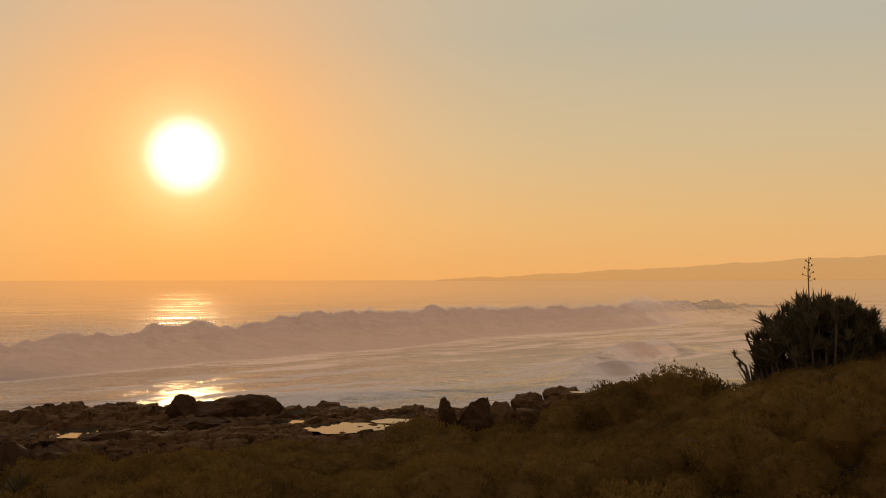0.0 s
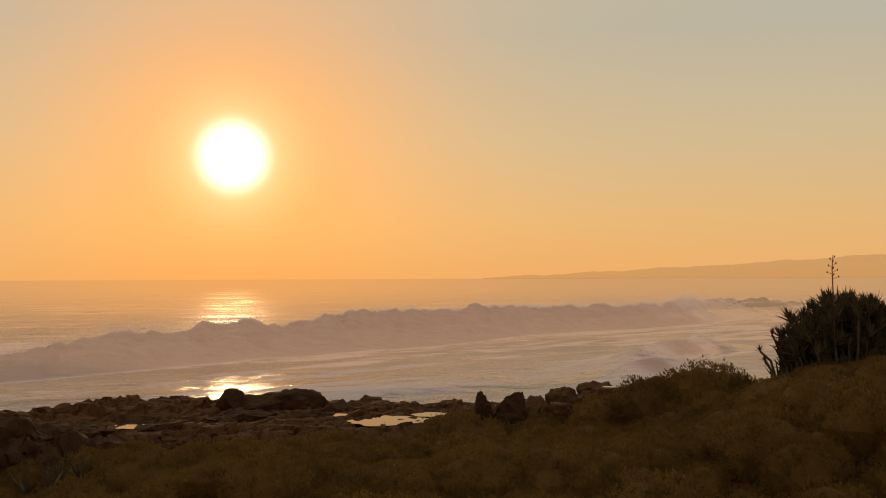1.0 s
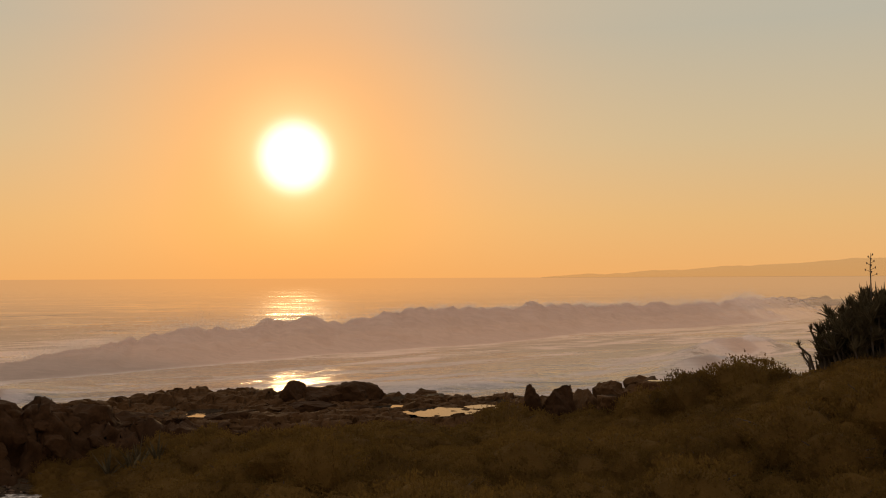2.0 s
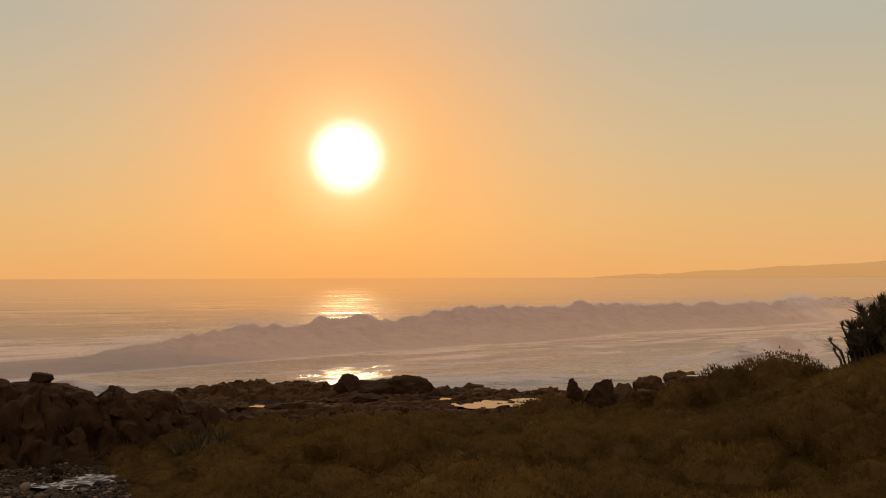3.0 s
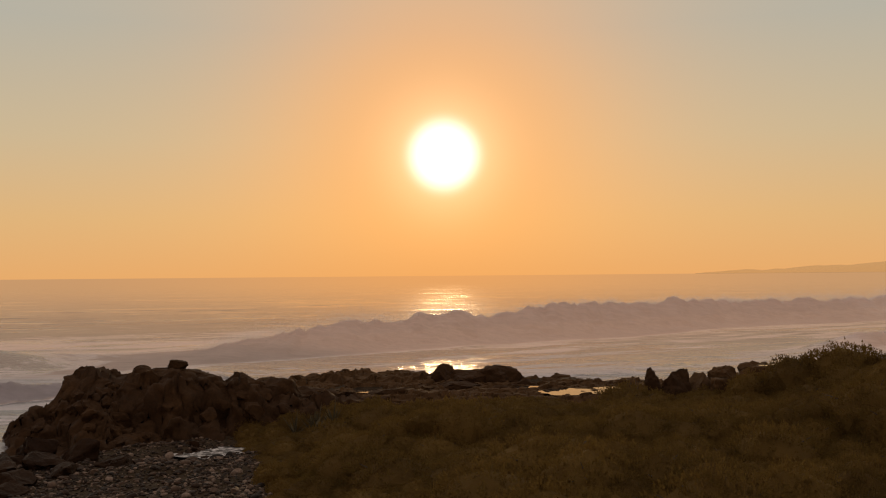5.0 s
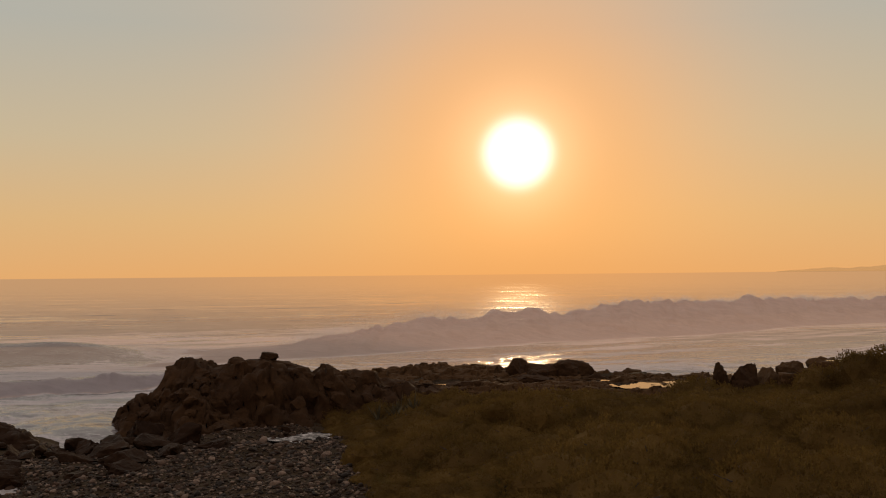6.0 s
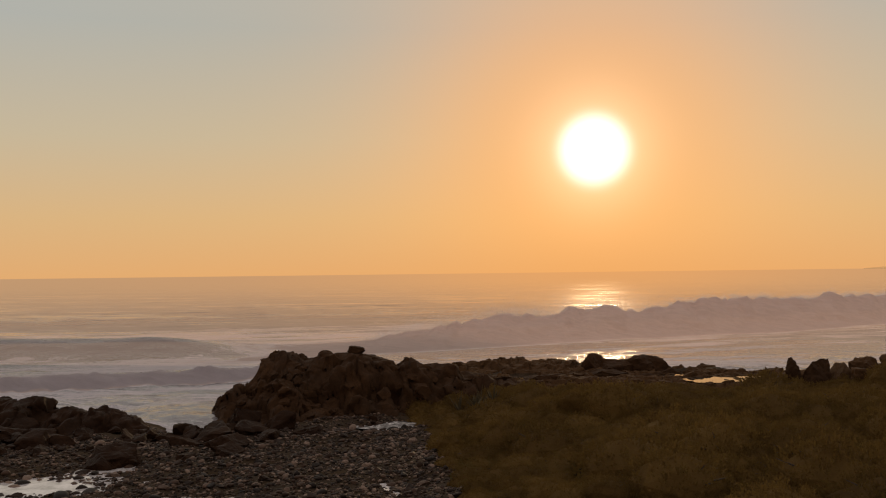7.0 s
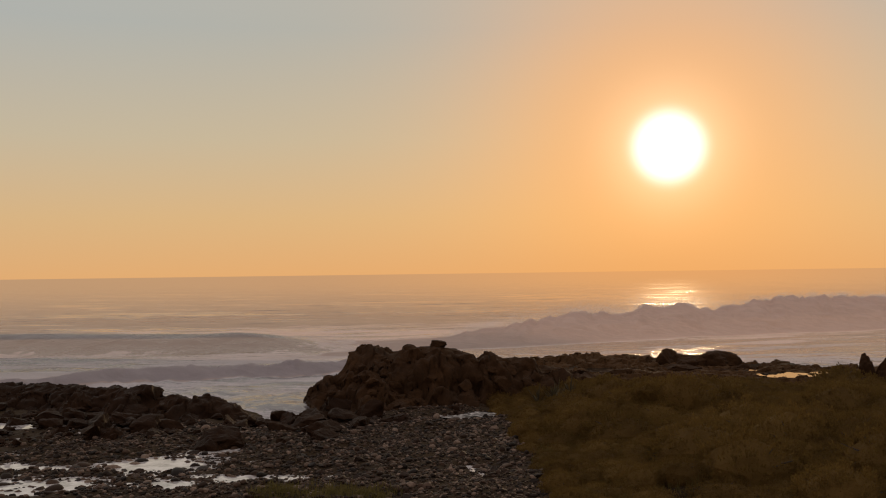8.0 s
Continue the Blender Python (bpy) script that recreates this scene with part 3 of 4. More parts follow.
def shaped_rock(name, x, y, bottom, top, wide, deep, seed, label, group="", rz=0, cuts=9, rough=0.3, mat=ROCK):
    """A boulder that fills the given width, depth and height."""
    ob = rock(name, x, y, bottom, 1, 1, 1, seed, label, group, rz, 4, rough, cuts, mat)
    co = np.array([v.co[:] for v in ob.data.vertices])
    lo, hi = co.min(0), co.max(0)
    co = (co - (lo + hi) / 2 * (1, 1, 0) - lo * (0, 0, 1)) / (hi - lo) * (wide, deep, top - bottom)
    ob.data.vertices.foreach_set("co", co.astype(np.float32).ravel())
    ob.data.update()
    return ob


def crag(X, Y, top, mid, front, back, seed, rough=1.0, steep=1.0):
    """Height of a broken rock ridge: its top's height and its middle line, with the lengths of its two slopes."""
    d = Y - mid
    k = np.where(d < 0, -d / front, d / back)
    shape = 1 - smooth(0.10, 1.0, k + 0.14 * fbm(X * 0.5, Y * 0.5, octaves=3, seed=seed + 2))
    shape = shape ** steep
    c1, c2, rnd = cells(X * 0.62 + 0.35 * fbm(X * 0.6, Y * 0.6, octaves=2, seed=seed + 4), Y * 0.62, seed + 6)
    step = rough * ((rnd - 0.5) * 1.1 - 0.6 * smooth(0.10, 0.0, c2 - c1))
    e1, e2, rnd2 = cells(X * 1.7 + 0.3 * vnoise(X * 2, Y * 2, seed=seed), Y * 1.7, seed + 8)
    fine = (rnd2 - 0.5) * 0.34 - 0.2 * smooth(0.12, 0.0, e2 - e1)
    Z = (top + 0.5) * shape - 0.5 + (step * smooth(0.02, 0.35, k) + fine * (0.3 + 0.7 * smooth(0.05, 0.3, k))) * smooth(0.0, 0.3, shape) + 0.14 * fbm(X * 1.5, Y * 1.5, seed=seed + 10)
    return np.where(shape < 0.02, -1.2, Z)


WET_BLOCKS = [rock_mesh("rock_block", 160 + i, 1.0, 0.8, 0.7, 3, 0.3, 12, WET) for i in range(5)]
BLOCKS = [rock_mesh("rock_block", 150 + i, 1.0, 0.8, 0.7, 3, 0.3, 12) for i in range(6)]


def ridge(name, x0, x1, y0, y1, xs, tops, mid, front, back, seed, label, blocks, rough=1.0, steep=1.0, pools=(), mat=ROCK, loose=BLOCKS):
    """A rock ridge with its loose blocks as parts."""
    X, Y = np.meshgrid(np.arange(x0, x1, 0.13), np.arange(y0, y1, 0.13))
    Z = crag(X, Y, np.interp(X, xs, tops), mid(X), front(X), back, seed, rough, steep)
    for px, py, rx, ry in pools:
        Z = Z - (Z - 0.22 - 0.20 * fbm(X * 1.1, Y * 1.7, octaves=2, seed=seed + 30)) * np.exp(-((X - px) / rx) ** 4 - ((Y - py) / ry) ** 4)
        build_pool("tide_pool", px, py, rx * 1.2, ry * 1.2, 0.34, "shallow bright tide pool among low dark rocks", SHEEN_POOL)
    ob = thing(name, (0, 0, 0))
    jag = smooth(-0.3, 0.6, Z)
    dx, dy, dz = (fbm(X * 0.9, Y * 0.9, Z * 0.9, octaves=4, seed=seed + 20 + i, gain=0.6) for i in range(3))
    part("rock_face", grid_mesh("rock_face", X + 0.34 * dx * jag, Y + 0.45 * dy * jag, Z + 0.13 * dz * jag, mat, True), ob)
    r = np.random.RandomState(seed)
    for i in range(blocks):
        row, col = r.randint(2, X.shape[0] - 2), r.randint(2, X.shape[1] - 2)
        x, y, z = X[row, col], Y[row, col], Z[row, col]
        limit = np.interp(x, xs, tops)
        size = r.uniform(0.25, 0.95) * (0.5 + 0.5 * rough)
        if z < 0.1 or z + 0.75 * size > limit:
            continue
        b = part("rock_block", loose[i % len(loose)], ob)
        b.matrix_basis = pose(x, y, z - 0.3 * size, r.uniform(-25, 25), r.uniform(-25, 25), r.uniform(0, 360)) @ Matrix.Scale(size, 4)
    return tagged(ob, label, "rock outcrop")


ridge("rock_outcrop", -28.5, 1.5, 35.5, 55,
      (-27.6, -26.8, -25.6, -24.8, -23.9, -23.3, -22.3, -21.0, -20.5, -19.6, -19.2, -18.4, -16.0, -14.2, -13.5, -13.1, -11.2, -9.9, -9.2, -5.8, -4.9, 1.5),
      (-0.8, 0.0, 1.0, 1.9, 2.5, 3.7, 4.2, 4.05, 3.6, 3.65, 4.2, 3.9, 4.1, 3.5, 3.0, 3.4, 3.4, 3.15, 2.1, 1.9, 1.5, 1.0),
      lambda x: 47.2 + 0.8 * fbm(x * 0.2, 0 * x, octaves=2, seed=91) + 0.10 * (x + 15),
      lambda x: np.interp(x, (-28, -24, -20, -15, -12, -9, -4, 1), (4.0, 6.6, 8.6, 8.0, 6.0, 4.2, 3.0, 2.5)), 3.6, 93,
      "tall dark broken rock outcrop between cobble cove and sea", 420)
ridge("rock_ledge", -66, -24.0, 25, 46,
      (-66, -58, -48, -44.8, -41.3, -38.9, -36.9, -35.5, -34.8, -34.4, -31.9, -30.9, -29.6, -28.4, -27.1, -25.9, -24.5),
      (1.3, 1.45, 1.4, 1.45, 1.5, 1.75, 1.8, 2.1, 2.1, 1.4, 1.35, 1.5, 1.3, 0.95, 0.3, 0.0, -0.6),
      lambda x: 35.6 + 0.6 * fbm(x * 0.2, 0 * x, octaves=2, seed=191) + np.interp(x, (-45, -36, -30), (5.6, 1.2, 0.0)),
      lambda x: np.interp(x, (-66, -40, -30, -24), (9.0, 8.0, 6.0, 2.5)), 2.6, 193,
      "low jagged dark rock ledge along the sea's edge", 420, 0.5, 2.2,
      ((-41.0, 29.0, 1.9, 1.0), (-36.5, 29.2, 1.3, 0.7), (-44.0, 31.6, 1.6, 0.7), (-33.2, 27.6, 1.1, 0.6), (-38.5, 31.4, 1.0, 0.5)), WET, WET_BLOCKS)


def shelf_height(X, Y):
    d = Y - shore(X) - 1.5 * fbm(X * 0.3, 0 * X, octaves=3, seed=121)
    wx, wy = X + 0.6 * fbm(X * 0.5, Y * 0.5, octaves=2, seed=123), Y + 0.6 * fbm(X * 0.5, Y * 0.5, octaves=2, seed=125)
    c1, c2, rnd = cells(wx * 0.42, wy * 0.7, 127)
    e1, e2, rnd2 = cells(wx * 1.25, wy * 1.6, 129)
    rim = smooth(-8.0, -3.5, d)
    Z = 1.60 + (0.22 + 0.30 * smooth(0, -5, X) - 0.42 * np.exp(-((X - 10.5) / 4.5) ** 2)) * rim + 1.45 * np.exp(-((X - 22) / 4.5) ** 2 - ((Y - 51) / 3.0) ** 2)
    Z = Z + (rnd - 0.45) * (0.24 + 0.22 * rim) - 0.35 * smooth(0.09, 0.0, c2 - c1)
    Z = Z + (rnd2 - 0.5) * 0.30 - 0.18 * smooth(0.10, 0.0, e2 - e1) + 0.10 * fbm(X * 1.3, Y * 1.3, seed=131)
    for px, py, rx, ry in POOLS:
        Z = Z - 0.75 * np.exp(-((X - px) / rx) ** 4 - ((Y - py) / ry) ** 4) * (0.80 + 0.42 * vnoise(X * 1.1, Y * 1.7, seed=135) + 0.40 * vnoise(X * 2.6, Y * 3.4, seed=137))
    Z = Z - 2.8 * smooth(-1.5, 2.5, d) - 1.4 * smooth(50.5, 48.0, Y - 0.05 * (12 - X)) * smooth(17.5, 13.0, X)
    return Z


SHELF_BLOCKS = [rock_mesh("rock_block", 170 + i, 1.0, 0.8, 0.55, 3, 0.3, 14, SHELF) for i in range(4)]


def build_shelf():
    X, Y = np.meshgrid(np.arange(-16, 29, 0.15), np.arange(47.5, 70, 0.15))
    Z = shelf_height(X, Y)
    jag = smooth(0.3, 1.2, Z)
    dx, dy = (fbm(X * 1.1, Y * 1.1, Z * 1.1, octaves=3, seed=151 + i, gain=0.6) for i in range(2))
    ob = thing("rock_shelf")
    part("rock_face", grid_mesh("rock_face", X + 0.2 * dx * jag, Y + 0.25 * dy * jag, Z, SHELF, False), ob)
    r = np.random.RandomState(155)
    for i in range(150):
        row, col = r.randint(20, X.shape[0] - 20), r.randint(5, X.shape[1] - 5)
        x, y, z = X[row, col], Y[row, col], Z[row, col]
        size = r.uniform(0.2, 0.6)
        if z < 1.3 or y > shore(x) - 1.0:
            continue
        b = part("rock_block", SHELF_BLOCKS[i % 4], ob)
        b.matrix_basis = pose(x, y, z - 0.2 * size, r.uniform(-15, 15), r.uniform(-15, 15), r.uniform(0, 360)) @ Matrix.Scale(size, 4)
    return tagged(ob, "low dark broken rock shelf holding bright tide pools", "rock shelf")


build_shelf()
rock("balanced_boulder", -16.75, 47.1, 4.22, 0.62, 0.6, 0.40, 5, "rounded boulder perched on top of the outcrop", rz=15)
rock("rock_spur", -19.15, 47.0, 3.85, 0.5, 0.6, 0.5, 12, "sharp rock tooth on the outcrop's crest", rz=40)
# the two humps and the pointed pair on the shelf
shaped_rock("shelf_boulder", 0.15, 60.0, 0.3, 3.05, 2.3, 2.4, 22, "large blocky dark boulder on the rock shelf", "shelf boulders", rz=50, cuts=3, rough=0.24)
shaped_rock("shelf_boulder", 3.9, 60.0, 0.2, 2.95, 4.3, 3.2, 28, "large rounded dark boulder on the rock shelf", "shelf boulders", rz=-5, cuts=2, rough=0.22)
shaped_rock("shelf_boulder", 1.9, 59.4, 0.5, 2.62, 4.2, 2.6, 29, "low broad dark boulder joining two larger ones", "shelf boulders")
shaped_rock("shelf_boulder", 5.7, 58.6, 0.5, 1.95, 2.6, 2.4, 41, "low worn boulder at the foot of a larger one", "shelf boulders")
shaped_rock("shelf_boulder", 0.6, 57.0, 0.4, 2.0, 4.2, 2.6, 43, "broad dark boulder sunk in the rock shelf", "shelf boulders")
shaped_rock("shelf_boulder", 3.8, 56.4, 0.4, 1.72, 3.4, 2.4, 47, "broad dark boulder sunk in the rock shelf", "shelf boulders", rz=30)
shaped_rock("shelf_boulder", -4.0, 54.0, 0.4, 2.0, 4.4, 2.6, 51, "rounded dark boulder before the rock shelf", "shelf boulders")
shaped_rock("shelf_boulder", -9.0, 52.5, 0.4, 2.3, 3.8, 2.6, 53, "rounded dark boulder before the rock shelf", "shelf boulders", rz=20)
shaped_rock("pointed_rock", 13.7, 49.6, 1.4, 3.62, 1.15, 1.2, 33, "small pointed dark rock standing on the shelf", "pointed rocks", cuts=11)
shaped_rock("pointed_rock", 15.2, 49.2, 1.4, 3.55, 2.0, 1.6, 37, "slanting dark rock beside a pointed one", "pointed rocks", cuts=12)
for x, y, top, wide, seed in ((17.1, 49.8, 3.3, 2.6, 61), (18.6, 50.4, 3.65, 2.4, 63), (20.0, 50.4, 3.9, 3.2, 65), (21.8, 50.8, 3.9, 4.0, 69), (23.9, 51.2, 4.05, 4.0, 71), (26.0, 51.6, 4.15, 3.4, 75)):
    shaped_rock("shelf_edge_rock", x, y, 0.8, top, wide, 2.6, seed, "dark flat-topped rock on the shelf's raised end", "shelf edge rocks", cuts=6, rough=0.36, mat=SHELF)

for x, y, top, wide, deep, seed in ((20.7, 48.1, 3.78, 3.4, 1.9, 91), (18.0, 48.0, 3.02, 2.0, 1.5, 93)):
    slab = shaped_rock("puddle_slab", x, y, top - 2.2, top + 0.25, wide, deep, seed, "flat-topped dark rock holding a thin puddle", "puddle slabs", cuts=4, rough=0.25, mat=SHELF)
    for q in slab.data.vertices:
        q.co.z = min(q.co.z, 2.2 + 0.02 * math.sin(9 * q.co.x) * math.cos(7 * q.co.y))
    build_pool("tide_pool", x, y, wide * 0.13, deep * 0.20, top + 0.024, "thin bright puddle on a flat rock")

rng = np.random.RandomState(7)
SHELF_MESHES = [rock_mesh("shelf_rock", 200 + i, 1.0, 0.85, 0.55, 3, 0.35, 16, SHELF) for i in range(7)]


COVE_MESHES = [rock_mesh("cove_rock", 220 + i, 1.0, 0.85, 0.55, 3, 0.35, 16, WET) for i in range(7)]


def shelf_rock(x, y, z, s, tall, i, name="shelf_rock", label="low dark sea-worn rock on the shelf", group="shelf rocks", meshes=SHELF_MESHES):
    ob = new(name, meshes[i % 7])
    ob.matrix_basis = pose(x, y, z, rng.uniform(-8, 8), rng.uniform(-8, 8), rng.uniform(0, 360)) @ Matrix.Diagonal((s, s, s * tall, 1))
    return tagged(ob, label, "rock", group)


i = 0
while i < 70:
    x, y = rng.uniform(-12, 19), rng.uniform(51, 65)
    if y > shore(x) - 1.5 or any(((x - a) / (b * 1.15)) ** 2 + ((y - c) / (d * 1.3)) ** 2 < 1 for a, c, b, d in POOLS):
        continue
    far = smooth(-6, 0, y - shore(x))
    shelf_rock(x, y, float(shelf_height(np.array(x), np.array(y))) - 0.15, (rng.uniform(0.35, 0.8) + 0.25 * far) * (1 - 0.4 * math.exp(-((x - 10.5) / 4.5) ** 2)), rng.uniform(0.7, 1.2), i)
    i += 1

# broken rocks beyond the cove, and boulders round its edge
LOW = [(-24.6, 36.0, -0.1, 1.0, 1.0, 0.6), (-22.4, 35.4, 0.2, 1.2, 1.1, 0.7), (-24.9, 33.2, 0.1, 1.0, 0.9, 0.5), (-23.4, 33.4, 0.2, 0.9, 0.8, 0.6),
       (-21.4, 32.4, 0.3, 1.3, 1.1, 0.9), (-20.2, 34.6, 0.4, 1.2, 1.0, 0.9), (-22.6, 30.6, 0.2, 1.0, 0.8, 0.6), (-20.0, 30.8, 0.3, 1.2, 1.0, 0.8), (-18.4, 33.2, 0.3, 1.1, 0.9, 0.7),
       (-21.2, 36.8, 0.6, 1.2, 1.0, 1.0), (-19.0, 36.4, 0.5, 1.1, 0.9, 0.8), (-16.6, 35.0, 0.3, 0.9, 0.8, 0.5), (-18.9, 28.9, 0.2, 0.8, 0.7, 0.5), (-26.6, 31.8, 0.2, 0.9, 0.8, 0.5),
       (-25.4, 28.6, 0.2, 1.0, 0.8, 0.6), (-24.6, 25.4, 0.2, 1.2, 0.9, 0.8), (-23.4, 26.0, 0.2, 0.8, 0.7, 0.6), (-21.0, 27.2, 0.2, 0.7, 0.6, 0.4), (-35.5, 29.5, 0.4, 0.8, 0.8, 0.6),
       (-33.0, 31.0, 0.4, 1.3, 0.9, 0.6), (-38.0, 32.0, 0.3, 1.6, 1.2, 0.6), (-31.5, 26.6, 0.2, 1.0, 0.8, 0.6), (-29.2, 27.6, 0.2, 0.9, 0.7, 0.5)]
for k, (x, y, z, sx, sy, sz) in enumerate(LOW):
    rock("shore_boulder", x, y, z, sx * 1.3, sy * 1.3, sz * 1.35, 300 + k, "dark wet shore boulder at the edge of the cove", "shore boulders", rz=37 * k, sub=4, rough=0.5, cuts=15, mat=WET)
for k, (x, y, q) in enumerate(((9.9, 53.5, 0.5), (10.6, 54.2, 0.6), (9.3, 54.9, 0.45), (8.1, 54.6, 0.5), (10.5, 52.9, 0.5), (8.6, 52.5, 0.4), (7.4, 53.9, 0.35), (9.4, 52.9, 0.4))):
    shelf_rock(x, y, POOL_Z - 0.12, q, 0.7, k)
for k in range(190):
    x = rng.uniform(-50, -24)
    y = rng.uniform(22.5, 36)
    s = rng.uniform(0.25, 1.0) * (0.5 + 0.5 * float(smooth(27, 38, y)))
    shelf_rock(x, y, float(land(x, y)) + 0.15 * s, s, rng.uniform(0.8, 1.4), k, "cove_rock", "low dark wet rock among cobbles before the ledge", "cove rocks", COVE_MESHES)

r = np.random.RandomState(61)
for k in range(26):
    x, y = -12.7 + r.normal() * 1.1, 39.3 + r.normal() * 0.9
    shelf_rock(x, y, float(land(x, y)) + 0.08, r.uniform(0.12, 0.42), r.uniform(0.7, 1.1), k, "wash_stone", "small dark wet stone lying in sea foam", "wash stones", COVE_MESHES)
for k in range(22):
    x, y = r.uniform(-46, -30), r.uniform(25, 34)
    q = r.uniform(0.6, 1.15)
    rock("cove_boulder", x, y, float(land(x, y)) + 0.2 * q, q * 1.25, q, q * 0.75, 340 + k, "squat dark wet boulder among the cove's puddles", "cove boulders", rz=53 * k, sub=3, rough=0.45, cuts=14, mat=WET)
for x, y, q in ((-10.3, 39.2, 0.13), (-9.0, 38.2, 0.08)):
    shaped_rock("pale_stone", x, y, float(land(x, y)) - 0.03, float(land(x, y)) + q * 1.6, q * 1.9, q * 1.7, 81, "small pale stone catching the light beside scrub", "pale stones", cuts=3, mat=PALE)

# ---------------------------------------------------------------- spray


def spray_material():
    m, n, b, out = material("blown_spray")
    d = n.add("ShaderNodeBsdfDiffuse")
    d.inputs[0].default_value = (0.90, 0.84, 0.82, 1)
    t = n.add("ShaderNodeBsdfTranslucent")
    t.inputs[0].default_value = (0.85, 0.82, 0.78, 1)
    c = n.add("ShaderNodeBsdfTransparent")
    one, two = n.add("ShaderNodeMixShader"), n.add("ShaderNodeMixShader")
    one.inputs[0].default_value = 0.4
    two.inputs[0].default_value = 0.5
    n.link(d.outputs[0], one.inputs[1])
    n.link(t.outputs[0], one.inputs[2])
    n.link(one.outputs[0], two.inputs[1])
    n.link(c.outputs[0], two.inputs[2])
    n.link(two.outputs[0], out.inputs[0])
    return m


SPRAY = spray_material()


def droplets(name, centres, sizes, r, label):
    """Blown flecks of water, each a torn scrap a few centimetres across, turned at random."""
    n = len(centres)
    v = centres[:, None, :] + r.normal(size=(n, 3, 3)) * sizes[:, None, None]
    f = np.arange(n * 3).reshape(n, 3)
    return tagged(new(name, soup_mesh(name, v.reshape(-1, 3), f, SPRAY)), label, "spray", kind="stuff")


def build_spray():
    r = np.random.RandomState(31)
    x = r.uniform(-40, 120, 8000)
    puff = 0.5 + 0.5 * vnoise(x * 0.22, 0 * x, seed=33)
    c = crest(x) + 3 * fbm(x * 0.03, 0 * x, octaves=2, seed=43)
    up = np.abs(r.normal(size=len(x))) * (0.12 + 0.45 * puff ** 3)
    pts = np.stack([x, c + r.normal(size=len(x)) * 1.0 + up * 2.0, crest_height(x) - 0.25 + up], -1)
    keep = crest_height(x) > 0.8
    pts = [pts[keep]]
    for _ in range(420):  # puffs of mist that roll along the crest
        cx = r.uniform(-30, 110)
        big = r.uniform(0.35, 1.0) * (0.7 + 0.6 * float(vnoise(cx * 0.07, 0.0, seed=37) > 0))
        d = r.normal(size=(420, 3)) * (big * 1.4, big, big * 0.75)
        cy = float(crest(cx) + 3 * fbm(cx * 0.03, 0.0, octaves=2, seed=43))
        pts.append(d + (cx, cy + 0.5, float(crest_height(np.array(cx))) + 0.25 * big))
    pts = np.concatenate(pts)
    droplets("breaker_spray", pts, r.uniform(0.02, 0.055, len(pts)), r, "fine spray blown back off the breaking wave")
    parts = []
    for cx, cy, half, h in ((56, 112, 11, 1.8), (43, 92, 7, 1.0)):
        x = cx + half * 0.6 * r.normal(size=1800)
        up = np.abs(r.normal(size=1800)) * 0.5 * (0.4 + puff[:1800])
        parts.append(np.stack([x, cy + 0.8 * (x - cx) + r.normal(size=1800) * 0.6 + up, h * np.exp(-((x - cx) / half) ** 4) - 0.2 + up], -1))
    n = 9000  # one burst where the breaker folds over
    up = np.abs(r.normal(size=n))
    side = r.normal(size=n) * (2.6 - 0.35 * up)
    parts.append(np.stack([60 + side + 0.8 * up, 114 + 0.8 * side + r.normal(size=n) * 0.8, 1.2 + up * 1.25 * (0.75 + 0.5 * vnoise(side * 0.7, up, seed=35))], -1))
    for cx, cy in ((16.5, 65.5), (20.5, 61.0), (12.0, 68.0), (25.0, 59.0)):  # bursts at the shelf's edge
        up = np.abs(r.normal(size=900))
        parts.append(np.stack([cx + r.normal(size=900) * 1.3, cy + r.normal(size=900) * 0.7, 0.5 + up * 0.75], -1))
    pts = np.concatenate(parts)
    droplets("shore_spray", pts, r.uniform(0.012, 0.038, len(pts)), r, "white spray thrown up where waves meet the rocks")


build_spray()

# ---------------------------------------------------------------- cobbles


def cobble_field(count, x0, x1, y0, y1, lo, hi, sub):
    v, f = BALLS[sub]
    verts, faces, n, made = [], [], 0, 0
    while made < count:
        m = 4000
        x, y = rng.uniform(x0, x1, m), rng.uniform(y0, y1, m)
        z = land(x, y)
        ok = (x + 0.27 * (y - 18) < -4.5 + 0.8 * vnoise(x, y, seed=5)) & (z > -0.15) & ((z > FLAT_Z - 0.12) | (rng.rand(m) < 0.58)) & ((x > -27) | (y < 33))
        for px, py, pz in zip(x[ok], y[ok], z[ok]):
            s = rng.uniform(lo, hi) * (0.6 + 0.8 * rng.rand() ** 3)
            if pz < FLAT_Z - 0.1:
                s *= 2.0
            a = rng.uniform(0, 6.28)
            q = v * (1 + 0.18 * rng.normal(size=3)) * (s, s * rng.uniform(0.6, 0.9), s * rng.uniform(0.4, 0.7))
            q = q * (1 + 0.10 * np.sin(v[:, :1] * 3 + a) + 0.08 * np.sin(v[:, 1:2] * 4 + 2 * a))
            c, d = math.cos(a), math.sin(a)
            q = np.stack([q[:, 0] * c - q[:, 1] * d, q[:, 0] * d + q[:, 1] * c, q[:, 2] + q[:, 0] * rng.uniform(-0.25, 0.25)], -1) + (px, py, pz + 0.15 * s)
            verts.append(q)
            faces.append(f + n)
            n += len(q)
            made += 1
            if made >= count:
                break
    return np.concatenate(verts), np.concatenate(faces)


